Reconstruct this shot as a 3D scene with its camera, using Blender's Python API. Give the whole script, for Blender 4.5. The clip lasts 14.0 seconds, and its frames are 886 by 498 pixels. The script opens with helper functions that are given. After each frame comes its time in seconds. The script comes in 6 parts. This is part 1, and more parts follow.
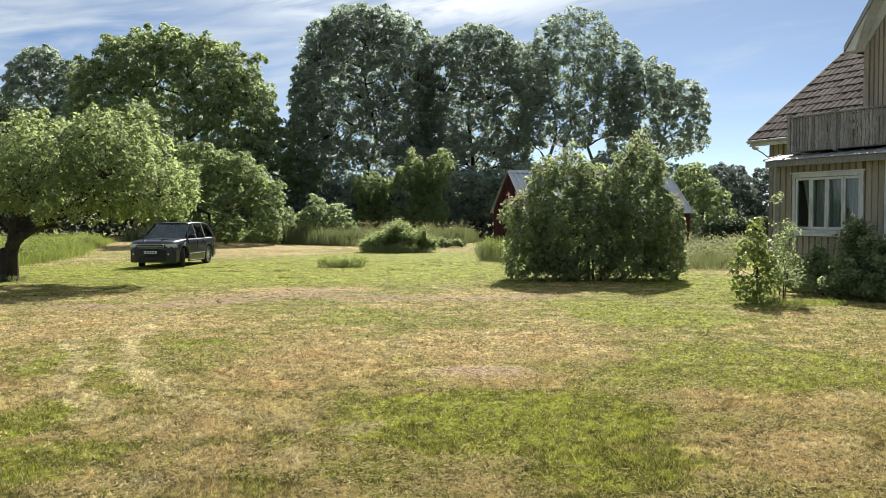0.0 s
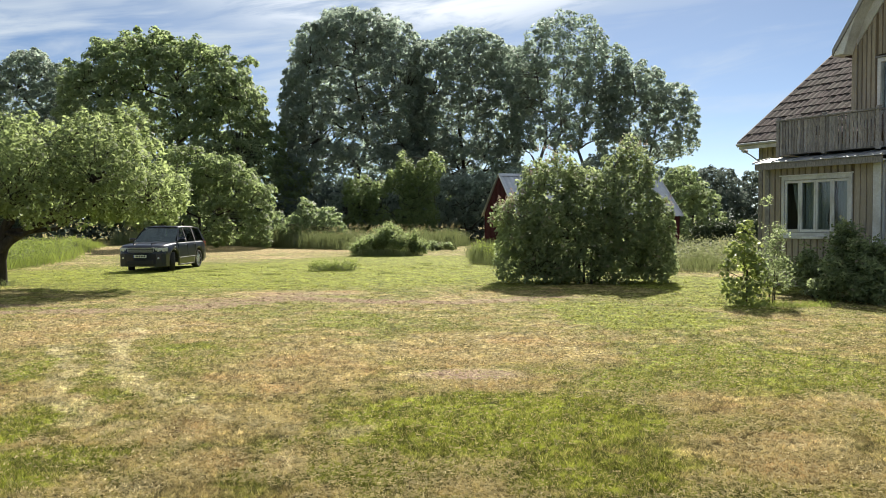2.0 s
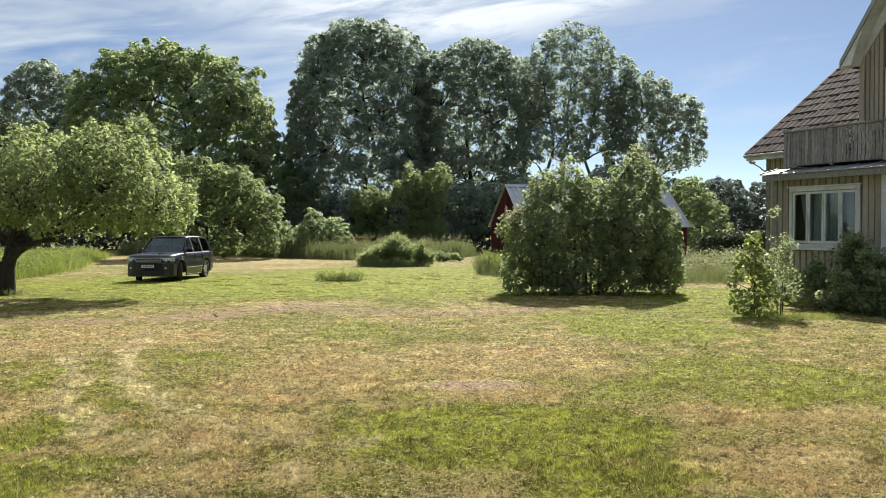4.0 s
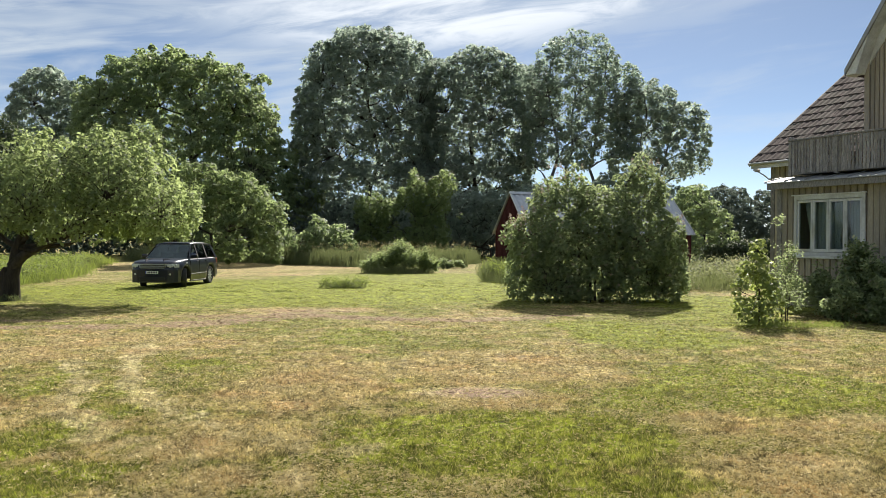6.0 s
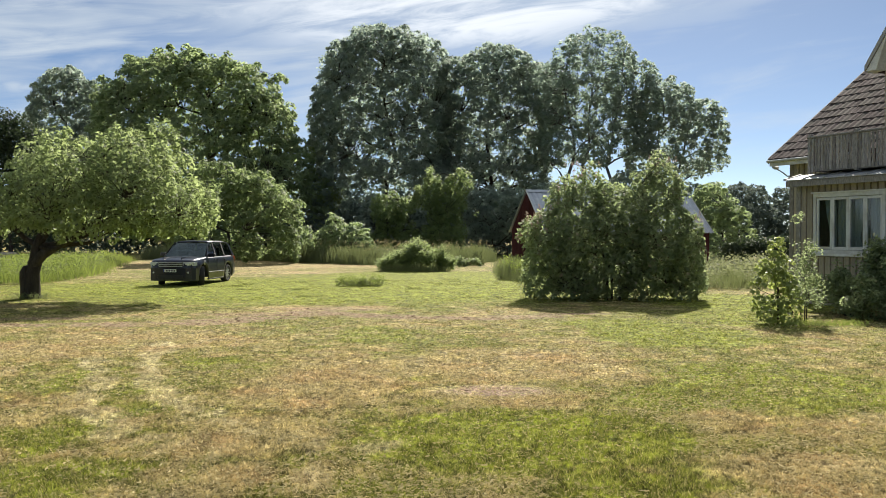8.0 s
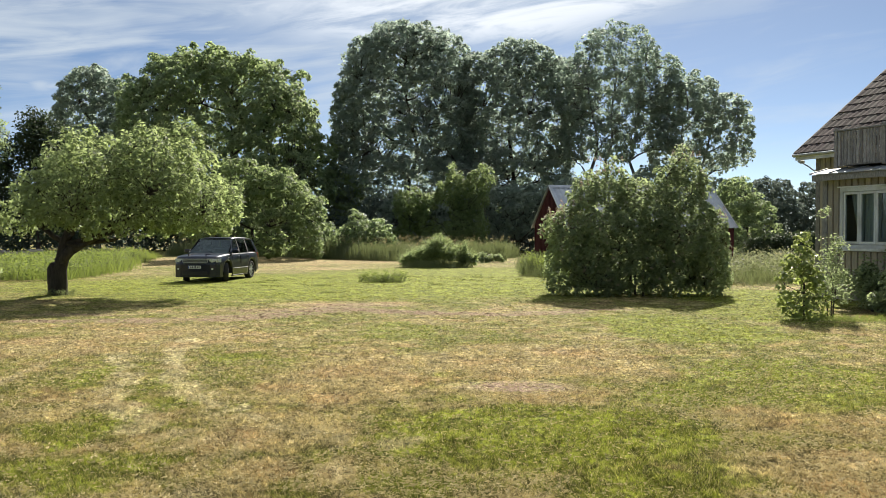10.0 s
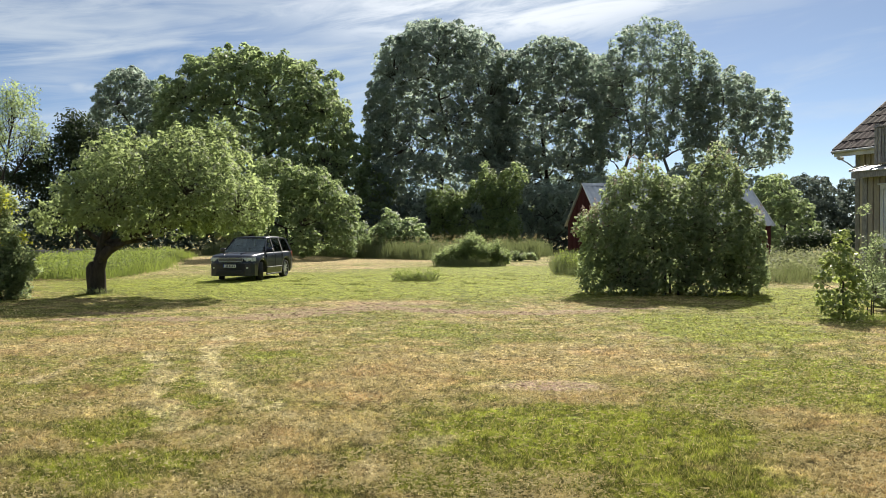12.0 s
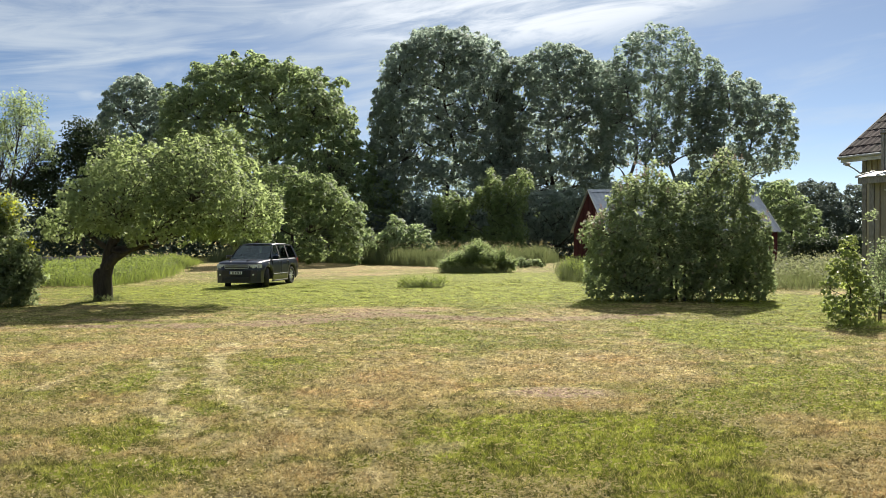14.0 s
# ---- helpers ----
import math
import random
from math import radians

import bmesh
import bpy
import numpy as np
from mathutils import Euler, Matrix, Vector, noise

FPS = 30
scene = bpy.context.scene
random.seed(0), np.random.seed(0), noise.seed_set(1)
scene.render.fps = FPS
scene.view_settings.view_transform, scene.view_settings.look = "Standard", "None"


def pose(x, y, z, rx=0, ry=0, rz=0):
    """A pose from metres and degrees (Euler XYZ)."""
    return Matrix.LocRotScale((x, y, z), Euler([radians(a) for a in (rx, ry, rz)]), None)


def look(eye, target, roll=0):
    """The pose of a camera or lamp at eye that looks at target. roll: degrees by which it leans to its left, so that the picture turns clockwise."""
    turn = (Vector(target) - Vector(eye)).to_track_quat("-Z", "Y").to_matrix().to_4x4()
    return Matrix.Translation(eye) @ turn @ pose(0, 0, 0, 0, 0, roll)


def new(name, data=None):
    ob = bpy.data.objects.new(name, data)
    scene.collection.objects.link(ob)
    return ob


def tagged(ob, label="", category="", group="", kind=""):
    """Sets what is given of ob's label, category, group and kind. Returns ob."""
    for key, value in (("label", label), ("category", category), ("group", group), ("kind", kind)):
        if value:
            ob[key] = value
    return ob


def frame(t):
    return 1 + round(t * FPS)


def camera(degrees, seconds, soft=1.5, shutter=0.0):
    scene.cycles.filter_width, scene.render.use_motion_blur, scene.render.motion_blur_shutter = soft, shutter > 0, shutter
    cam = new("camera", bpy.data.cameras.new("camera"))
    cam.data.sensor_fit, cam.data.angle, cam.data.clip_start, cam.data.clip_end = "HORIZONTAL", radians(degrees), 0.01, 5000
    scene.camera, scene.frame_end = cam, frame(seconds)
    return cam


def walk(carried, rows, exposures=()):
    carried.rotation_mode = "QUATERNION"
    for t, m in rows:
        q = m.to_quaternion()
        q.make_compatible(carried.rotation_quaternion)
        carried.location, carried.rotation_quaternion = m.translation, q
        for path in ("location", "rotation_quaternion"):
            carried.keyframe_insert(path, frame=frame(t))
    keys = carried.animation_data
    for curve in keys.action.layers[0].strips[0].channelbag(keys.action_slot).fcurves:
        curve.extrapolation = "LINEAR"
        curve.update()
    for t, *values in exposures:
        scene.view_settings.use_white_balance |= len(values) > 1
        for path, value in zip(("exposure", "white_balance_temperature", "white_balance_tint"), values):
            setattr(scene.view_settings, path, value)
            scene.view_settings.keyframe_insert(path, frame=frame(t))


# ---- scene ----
cam = camera(54.0, 14.0, soft=0.65)
EYE = (0.0, 0.0, 2.0)
PATH = [  # seconds, yaw, pitch, roll
    (0.0, 0.000, -2.122, 0.000), (0.5, -0.428, -2.147, 0.038), (1.0, -0.680, -2.115, 0.075),
    (1.5, -0.716, -2.044, 0.093), (2.0, -0.605, -1.906, 0.102), (2.5, -0.429, -1.732, 0.118),
    (3.0, -0.268, -1.552, 0.124), (5.5, -0.023, -0.812, -0.185), (6.0, 0.115, -0.739, -0.196),
    (6.5, 0.330, -0.708, -0.228), (7.0, 0.596, -0.718, -0.240), (7.5, 0.896, -0.773, -0.236),
    (8.0, 1.198, -0.863, -0.132), (10.5, 3.169, -1.195, 0.055), (11.0, 3.738, -1.250, 0.080),
    (11.5, 4.329, -1.262, 0.138), (12.0, 4.834, -1.213, 0.192), (12.5, 5.194, -1.112, 0.237),
    (13.0, 5.334, -0.990, 0.292), (13.5, 5.323, -0.864, 0.320), (14.0, 5.213, -0.780, 0.285)]
walk(cam, [(t, pose(*EYE, 90 + p, r, y)) for t, y, p, r in PATH], exposures=[(0.0, 1.16), (3.0, 1.16), (5.5, 1.07), (14.0, 1.07)])

# ---- light ----
SUN_EL, SUN_AZ = radians(36.5), radians(12)
sun_dir = Vector((math.sin(SUN_AZ) * math.cos(SUN_EL), math.cos(SUN_AZ) * math.cos(SUN_EL), math.sin(SUN_EL)))
sun = new("sun", bpy.data.lights.new("sun", "SUN"))
sun.data.energy, sun.data.angle, sun.data.color = 5.0, radians(0.53), (1.0, 0.93, 0.82)
sun.matrix_world = look(sun_dir * 60, (0, 0, 0))


class Nodes:
    """Short hand for building a node tree."""

    def __init__(self, tree):
        self.tree = tree

    def add(self, kind, values=None, operation="", use_clamp=False, interpolation_type="", data_type="", blend_type=""):
        n = self.tree.nodes.new(kind)
        if operation:
            n.operation = operation
        if use_clamp:
            n.use_clamp = True
        if interpolation_type:
            n.interpolation_type = interpolation_type
        if data_type:
            n.data_type = data_type
        if blend_type:
            n.blend_type = blend_type
        for k, v in (values or {}).items():
            if isinstance(v, bpy.types.NodeSocket):
                self.tree.links.new(v, n.inputs[k])
            else:
                n.inputs[k].default_value = v
        return n

    def math(self, op, a, b=0.0, clamp=False):
        return self.add("ShaderNodeMath", {0: a, 1: b}, operation=op, use_clamp=clamp).outputs[0]

    def noise(self, vec, scale, detail=3.0, rough=0.55, distort=0.0):
        return self.add("ShaderNodeTexNoise", {"Vector": vec, "Scale": scale, "Detail": detail,
                                               "Roughness": rough, "Distortion": distort}).outputs[0]

    def ramp(self, fac, lo, hi):
        return self.add("ShaderNodeMapRange", {0: fac, 1: lo, 2: hi, 3: 0.0, 4: 1.0},
                        interpolation_type="SMOOTHSTEP").outputs[0]

    def mix(self, fac, a, b, blend="MIX"):
        n = self.add("ShaderNodeMix", data_type="RGBA", blend_type=blend)
        for i, v in ((0, fac), (6, a), (7, b)):
            if isinstance(v, bpy.types.NodeSocket):
                self.tree.links.new(v, n.inputs[i])
            elif i:
                n.inputs[i].default_value = (*v[:3], 1.0)
            else:
                n.inputs[0].default_value = v
        return n.outputs[2]

    def scaled(self, vec, s):
        return self.add("ShaderNodeVectorMath", {0: vec, 1: s}, operation="MULTIPLY").outputs[0]

    def bump(self, height, strength, distance):
        return self.add("ShaderNodeBump", {"Height": height, "Strength": strength, "Distance": distance}).outputs[0]


def make_world():
    w = bpy.data.worlds.new("sky")
    scene.world = w
    w.use_nodes = True
    w.node_tree.nodes.clear()
    n = Nodes(w.node_tree)
    sky = n.add("ShaderNodeTexSky")
    sky.sky_type, sky.sun_disc, sky.sun_elevation, sky.sun_rotation = "NISHITA", False, SUN_EL, SUN_AZ
    sky.altitude, sky.air_density, sky.dust_density, sky.ozone_density = 50, 0.44, 0.26, 0.9
    vec = n.add("ShaderNodeTexCoord").outputs["Generated"]
    s = n.add("ShaderNodeSeparateXYZ", {0: vec})
    el = n.math("MULTIPLY", n.math("ARCSINE", s.outputs[2]), 57.296)
    az = n.math("MULTIPLY", n.math("ARCTAN2", s.outputs[0], s.outputs[1]), 57.296)
    at = n.add("ShaderNodeCombineXYZ", {0: az, 1: el}).outputs[0]
    # a high veil, denser to the west, drawn out in streaks that rise to the east
    lift = n.math("SUBTRACT", el, n.math("MULTIPLY", az, 0.12))
    streak = n.add("ShaderNodeCombineXYZ", {0: az, 1: lift}).outputs[0]
    broad = n.noise(n.scaled(streak, (0.035, 0.16, 1.0)), 1.0, 4.0, 0.55, 0.5)
    fine = n.noise(n.scaled(streak, (0.10, 0.62, 1.0)), 1.0, 6.0, 0.62, 0.8)
    west = n.math("MULTIPLY", n.ramp(az, 16.0, -26.0), 0.085)
    amount = n.math("ADD", n.math("ADD", n.math("MULTIPLY", broad, 0.6), n.math("MULTIPLY", fine, 0.4)), west)
    veil = n.math("MULTIPLY", n.ramp(amount, 0.45, 0.72), 0.78)
    # the bank of bright cloud overhead, its lower edge rising to the east
    edge = n.math("ADD", n.math("MULTIPLY", n.math("MAXIMUM", n.math("SUBTRACT", az, 6.0), -3.0), 0.17), 12.2)
    edge = n.math("ADD", edge, n.math("MULTIPLY", n.math("SUBTRACT", fine, 0.5), 5.0))
    bank = n.math("MULTIPLY", n.ramp(n.math("SUBTRACT", el, edge), -0.9, 1.3), n.math("ADD", 0.32, n.math("MULTIPLY", n.ramp(az, -22.0, -4.0), 0.58)))
    bank = n.math("MULTIPLY", bank, n.math("ADD", 0.25, n.math("MULTIPLY", n.ramp(n.math("ADD", n.math("MULTIPLY", broad, 0.5), n.math("MULTIPLY", fine, 0.5)), 0.33, 0.6), 0.75)))
    # one small puff low in the west
    puff = n.add("ShaderNodeVectorMath", {0: n.scaled(n.add("ShaderNodeVectorMath", {0: at, 1: (-27.4, 8.7, 0.0)}, operation="SUBTRACT").outputs[0], (1.1, 2.2, 1.0))}, operation="LENGTH").outputs["Value"]
    puff = n.math("MULTIPLY", n.ramp(n.math("ADD", puff, n.math("MULTIPLY", fine, 1.2)), 1.9, 0.7), 0.6)
    cover = n.math("MAXIMUM", n.math("MAXIMUM", veil, bank), puff, clamp=True)
    clear = n.mix(1.0, sky.outputs[0], (0.90, 0.985, 0.985), "MULTIPLY")
    col = n.mix(cover, clear, n.mix(n.ramp(bank, 0.3, 0.8), CLOUD, BANK))
    bg = n.add("ShaderNodeBackground", {"Color": col, "Strength": SKY})
    out = n.add("ShaderNodeOutputWorld")
    w.node_tree.links.new(bg.outputs[0], out.inputs[0])


SKY = 0.05
CLOUD = (6.7, 7.4, 8.0)
BANK = (10.0, 10.4, 10.7)
make_world()


# ---- materials ----
def material(name, build):
    m = bpy.data.materials.new(name)
    m.use_nodes = True
    m.node_tree.nodes.clear()
    n = Nodes(m.node_tree)
    out = n.add("ShaderNodeOutputMaterial")
    m.node_tree.links.new(build(n), out.inputs[0])
    return m


def surface(n, color, rough=0.7, metal=0.0, normal=None, spec=0.4, coat=0.0, haze_sheen=0.0):
    v = {"Base Color": color if isinstance(color, bpy.types.NodeSocket) else (*color, 1.0), "Roughness": rough,
         "Metallic": metal, "Specular IOR Level": spec, "Coat Weight": coat, "Sheen Weight": haze_sheen, "Sheen Roughness": 0.6}
    if normal is not None:
        v["Normal"] = normal
    return n.add("ShaderNodeBsdfPrincipled", v).outputs[0]


def simple(name, color, rough=0.6, metal=0.0, grain=30.0, vary=0.18, bump=0.15, spec=0.4, coat=0.0, stretch=(1, 1, 1), stain=None):
    """A painted or raw surface with grain and larger stains."""
    def build(n):
        at = n.add("ShaderNodeTexCoord").outputs["Object"]
        rnd = n.add("ShaderNodeObjectInfo").outputs["Random"]
        at2 = n.add("ShaderNodeVectorMath", {0: at, 1: n.add("ShaderNodeCombineXYZ", {0: n.math("MULTIPLY", rnd, 19.0), 1: n.math("MULTIPLY", rnd, 7.0)}).outputs[0]}, operation="ADD").outputs[0]
        fine = n.noise(n.scaled(at2, stretch), grain, 6.0, 0.65)
        big = n.noise(n.scaled(at2, stretch), grain * 0.08, 3.0)
        dark = tuple(c * (1 - vary) for c in color)
        light = tuple(min(1.0, c * (1 + vary)) for c in color)
        c = n.mix(n.ramp(fine, 0.3, 0.7), dark, light)
        if stain:
            c = n.mix(n.math("MULTIPLY", n.ramp(big, 0.45, 0.68), stain[3]), c, stain[:3])
        tone = n.add("ShaderNodeMapRange", {0: rnd, 1: 0.0, 2: 1.0, 3: 1 - vary * 0.7, 4: 1 + vary * 0.5}).outputs[0]
        c = n.mix(1.0, c, n.add("ShaderNodeCombineColor", {0: tone, 1: tone, 2: tone}).outputs[0], "MULTIPLY")
        return surface(n, c, n.math("ADD", n.math("MULTIPLY", fine, 0.2), rough - 0.1), metal, n.bump(fine, bump, 0.01), spec, coat)
    return material(name, build)


def foliage(name, dark, light, through_col, through_amount=0.4, rough=0.5, blossom=None, haze_sheen=0.45):
    """Leaves: each one differs a little, light shines through."""
    def build(n):
        isl = n.add("ShaderNodeNewGeometry").outputs["Random Per Island"]
        pos = n.add("ShaderNodeNewGeometry").outputs["Position"]
        patchy = n.ramp(n.noise(pos, 0.55, 3.0), 0.3, 0.7)
        c = n.mix(n.math("ADD", n.math("MULTIPLY", isl, 0.6), n.math("MULTIPLY", patchy, 0.4)), dark, light)
        tc = n.mix(isl, through_col, tuple(x * 0.65 for x in through_col))
        if blossom:
            k = n.math("GREATER_THAN", isl, blossom[3])
            c = n.mix(k, c, blossom[:3])
        # sheen greys the leaves the way haze would
        p = surface(n, c, rough, 0.0, None, 0.4, 0.0, haze_sheen)
        t = n.add("ShaderNodeBsdfTranslucent", {"Color": tc}).outputs[0]
        return n.add("ShaderNodeMixShader", {0: through_amount, 1: p, 2: t}).outputs[0]
    return material(name, build)


# worn and watered places of the lawn: x, y, half width, half depth, strength
DRY = [(0.81, 13.71, 2.1, 2.05, 1), (-1.83, 11.96, 1.17, 2.44, 0.9), (0.47, 10.89, 1.07, 0.98, 0.7), (-1.96, 8.58, 0.76, 0.86, 0.8), (-1.93, 6.78, 0.36, 0.75, 0.95), (-2.72, 6.49, 0.23, 0.4, 0.7),
    (2.93, 7.2, 0.78, 0.74, 1.2), (0.28, 6.42, 0.25, 0.32, 0.9), (-4.41, 9.38, 0.4, 0.73, 0.8), (-6.12, 16.06, 2.1, 2.15, 0.55), (-1.22, 7.16, 0.21, 0.43, 0.7), (2.85, 9.24, 0.45, 0.71, 0.5),
    (-2.49, 7.66, 0.21, 1, 0.7), (-4.67, 7.61, 0.16, 0.5, 0.8), (-7.65, 14.81, 1.69, 1.51, 0.6), (-16, 60, 13, 9.5, 1), (-9, 47.5, 4, 2.2, 0.6), (-3.8, 24, 2.4, 1.2, 0.6)]
# the two widest also ease the far gap shade, hidden at low angles
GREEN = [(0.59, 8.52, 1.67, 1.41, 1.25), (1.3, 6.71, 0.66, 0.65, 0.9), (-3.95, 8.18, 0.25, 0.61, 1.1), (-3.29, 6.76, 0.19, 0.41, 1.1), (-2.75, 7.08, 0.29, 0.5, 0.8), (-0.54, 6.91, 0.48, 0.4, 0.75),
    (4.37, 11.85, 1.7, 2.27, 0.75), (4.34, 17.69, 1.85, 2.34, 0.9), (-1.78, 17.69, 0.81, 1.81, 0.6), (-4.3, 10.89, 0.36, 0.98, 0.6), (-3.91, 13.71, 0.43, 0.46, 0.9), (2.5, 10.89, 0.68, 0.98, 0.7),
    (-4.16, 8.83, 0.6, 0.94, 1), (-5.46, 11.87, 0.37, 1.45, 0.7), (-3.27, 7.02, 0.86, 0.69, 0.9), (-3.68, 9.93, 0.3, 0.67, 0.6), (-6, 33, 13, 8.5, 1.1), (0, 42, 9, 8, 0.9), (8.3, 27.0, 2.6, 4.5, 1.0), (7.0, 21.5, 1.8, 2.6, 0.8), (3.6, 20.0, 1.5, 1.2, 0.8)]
def track(points, wide, strength, step=0.45):
    """Spots strung along a bent line."""
    out = []
    for (x0, y0), (x1, y1) in zip(points, points[1:]):
        k = max(1, round(math.hypot(x1 - x0, y1 - y0) / step))
        out += [(x0 + (x1 - x0) * i / k, y0 + (y1 - y0) * i / k, wide, step * 0.8, strength) for i in range(k)]
    return out


# the worn track across the lawn, and other bare places
TRACK = [(-9.68, 18.95), (-7.93, 19.18), (-6.3, 19.55), (-4.96, 20.89), (-3.86, 22.42), (-1.89, 21.63), (0.22, 21.18), (1.63, 21.63), (2.86, 22.42), (4.5, 22.58)]
SOIL = ([(0.40, 11.2, 0.72, 0.42, 1.2), (-3.6, 23.6, 1.5, 0.7, 0.6), (-5.6, 21.8, 1.2, 0.5, 0.6), (-9.6, 20.4, 1.4, 0.5, 0.6), (-12.6, 18.6, 1.3, 0.45, 0.6)]
        + [(x, y, 1.0, 0.5 * k, 0.95) for (x, y, *_), k in zip(track(TRACK, 1.0, 1.0, 1.25), [0.8, 1.1, 0.7, 1.2, 0.9] * 8)])
# pale lines of dry clippings left by the mower
PALE = (track([(-5.6, 16.06), (-4.95, 13.56), (-4.13, 11.51), (-3.44, 10.34), (-2.83, 9.53), (-2.08, 8.71), (-1.41, 8.12), (-0.76, 8.01)], 0.16, 0.8)
        + track([(-6.15, 14.19), (-4.96, 11.96), (-4.41, 10), (-3.74, 9.24)], 0.16, 0.8)
        + track([(-5.39, 15.31), (-4.33, 11.93), (-3.76, 10.66)], 0.14, 0.75)
        + track([(-4.11, 9.74), (-3.42, 8.75), (-2.74, 8.06), (-2.14, 7.89), (-1.9, 7.8)], 0.14, 0.75)
        + track([(-4.72, 16.64), (-5.21, 15.73), (-4.82, 13.57)], 0.14, 0.75)
        + track([(-6.54, 11.33), (-6.61, 12.05), (-6.81, 13.46)], 0.14, 0.75)
        + [(-4, 9.53, 0.2, 0.39, 0.9), (-1.26, 7.12, 0.21, 0.29, 0.9), (-2.21, 6.37, 0.19, 0.24, 0.9), (-0.73, 8.07, 0.19, 0.27, 0.7), (3.47, 7.56, 0.42, 0.24, 0.7), (4.61, 9.53, 0.27, 0.45, 0.6)])


def lawn_color(n):
    """The lawn's colour at a place of the world: green, dry and bare parts, tuft shade."""
    pos = n.add("ShaderNodeNewGeometry").outputs["Position"]
    wob = n.add("ShaderNodeTexNoise", {"Vector": pos, "Scale": 1.7, "Detail": 5.0}).outputs[1]
    wob = n.add("ShaderNodeVectorMath", {0: wob, 1: (0.5, 0.5, 0.5)}, operation="SUBTRACT").outputs[0]
    wpos = n.add("ShaderNodeVectorMath", {0: wob, 1: (0.9, 0.9, 0.0), 2: pos}, operation="MULTIPLY_ADD").outputs[0]

    def mask(spots):
        total = None
        for x, y, rx, ry, k in spots:
            d = n.add("ShaderNodeVectorMath", {0: wpos, 1: (x, y, 0)}, operation="SUBTRACT").outputs[0]
            d = n.add("ShaderNodeVectorMath", {0: d, 1: (1 / rx, 1 / ry, 0)}, operation="MULTIPLY").outputs[0]
            d = n.add("ShaderNodeVectorMath", {0: d}, operation="LENGTH").outputs["Value"]
            m = n.add("ShaderNodeMapRange", {0: d, 1: 1.2, 2: 0.6, 3: 0.0, 4: k}, interpolation_type="SMOOTHSTEP").outputs[0]
            total = m if total is None else n.math("MAXIMUM", total, m)
        return total

    broad = n.noise(pos, 0.35, 4.0, 0.6, 0.4)
    mid = n.noise(pos, 1.9, 4.0, 0.65, 0.3)
    fine = n.noise(pos, 14.0, 5.0, 0.7)
    speck = n.ramp(n.noise(pos, 36.0, 3.0, 0.7), 0.34, 0.66)
    dry = n.math("ADD", n.math("MULTIPLY", broad, 0.45), n.math("MULTIPLY", mid, 0.55))
    dry = n.math("ADD", n.ramp(dry, 0.405, 0.63), n.math("MULTIPLY", n.math("SUBTRACT", fine, 0.5), 2.0))
    dry = n.math("ADD", dry, mask(DRY))
    pale = n.math("MULTIPLY", mask(PALE), n.ramp(n.noise(pos, 9.0, 5.0, 0.75), 0.28, 0.52))
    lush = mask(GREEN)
    dry = n.math("SUBTRACT", dry, lush, clamp=True)
    green = n.mix(n.math("MULTIPLY", lush, 0.33), n.mix(speck, LAWN_GREEN[0], LAWN_GREEN[1]), (0.27, 0.32, 0.024))
    straw = n.mix(speck, LAWN_DRY[0], LAWN_DRY[1])
    c = n.mix(n.math("MULTIPLY", dry, 0.92), green, straw)
    c = n.mix(pale, c, n.mix(speck, (0.39, 0.335, 0.17), (0.71, 0.63, 0.38)))
    rust = n.ramp(n.noise(pos, 0.8, 3.0), 0.42, 0.66)
    c = n.mix(n.math("MULTIPLY", n.math("MULTIPLY", rust, dry), 0.52), c, (0.43, 0.265, 0.13))
    bare = n.math("MULTIPLY", mask(SOIL), n.ramp(n.noise(n.scaled(pos, (0.6, 1.4, 1.0)), 6.0, 5.0, 0.75), 0.40, 0.54))
    # self-shadow of the tufts put into the colour as fine noise
    shade = n.add("ShaderNodeMapRange", {0: n.noise(pos, 13.0, 2.0, 0.6, 0.3), 1: 0.39, 2: 0.60, 3: 0.37, 4: 1.5}).outputs[0]
    c = n.mix(1.0, c, n.add("ShaderNodeCombineColor", {0: shade, 1: shade, 2: shade}).outputs[0], "MULTIPLY")
    # broader mottling, darker and lighter at random
    mottle = n.add("ShaderNodeMapRange", {0: n.noise(pos, 2.2, 4.0, 0.65, 0.4), 1: 0.36, 2: 0.62, 3: 0.56, 4: 1.18}).outputs[0]
    c = n.mix(1.0, c, n.add("ShaderNodeCombineColor", {0: mottle, 1: mottle, 2: mottle}).outputs[0], "MULTIPLY")
    clump = n.add("ShaderNodeMapRange", {0: n.noise(pos, 5.5, 3.0, 0.6, 0.3), 1: 0.36, 2: 0.64, 3: 0.72, 4: 1.22}).outputs[0]
    c = n.mix(1.0, c, n.add("ShaderNodeCombineColor", {0: clump, 1: clump, 2: clump}).outputs[0], "MULTIPLY")
    return n.mix(bare, c, n.mix(speck, (0.09, 0.056, 0.037), (0.50, 0.35, 0.24))), fine, speck, pos, lush


LAWN_GREEN = ((0.088, 0.106, 0.015), (0.275, 0.290, 0.050))
LAWN_DRY = ((0.230, 0.180, 0.070), (0.60, 0.49, 0.245))


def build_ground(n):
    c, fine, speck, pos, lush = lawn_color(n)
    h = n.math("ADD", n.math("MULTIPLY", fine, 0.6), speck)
    # gap colour carries shade between tufts as well as soil, eased in GREEN spots
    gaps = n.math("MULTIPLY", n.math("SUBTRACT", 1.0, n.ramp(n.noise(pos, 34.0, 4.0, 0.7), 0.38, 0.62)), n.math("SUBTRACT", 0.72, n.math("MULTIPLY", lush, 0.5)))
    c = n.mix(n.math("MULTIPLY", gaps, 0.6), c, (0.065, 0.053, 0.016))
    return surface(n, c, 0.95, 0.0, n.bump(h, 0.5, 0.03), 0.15)


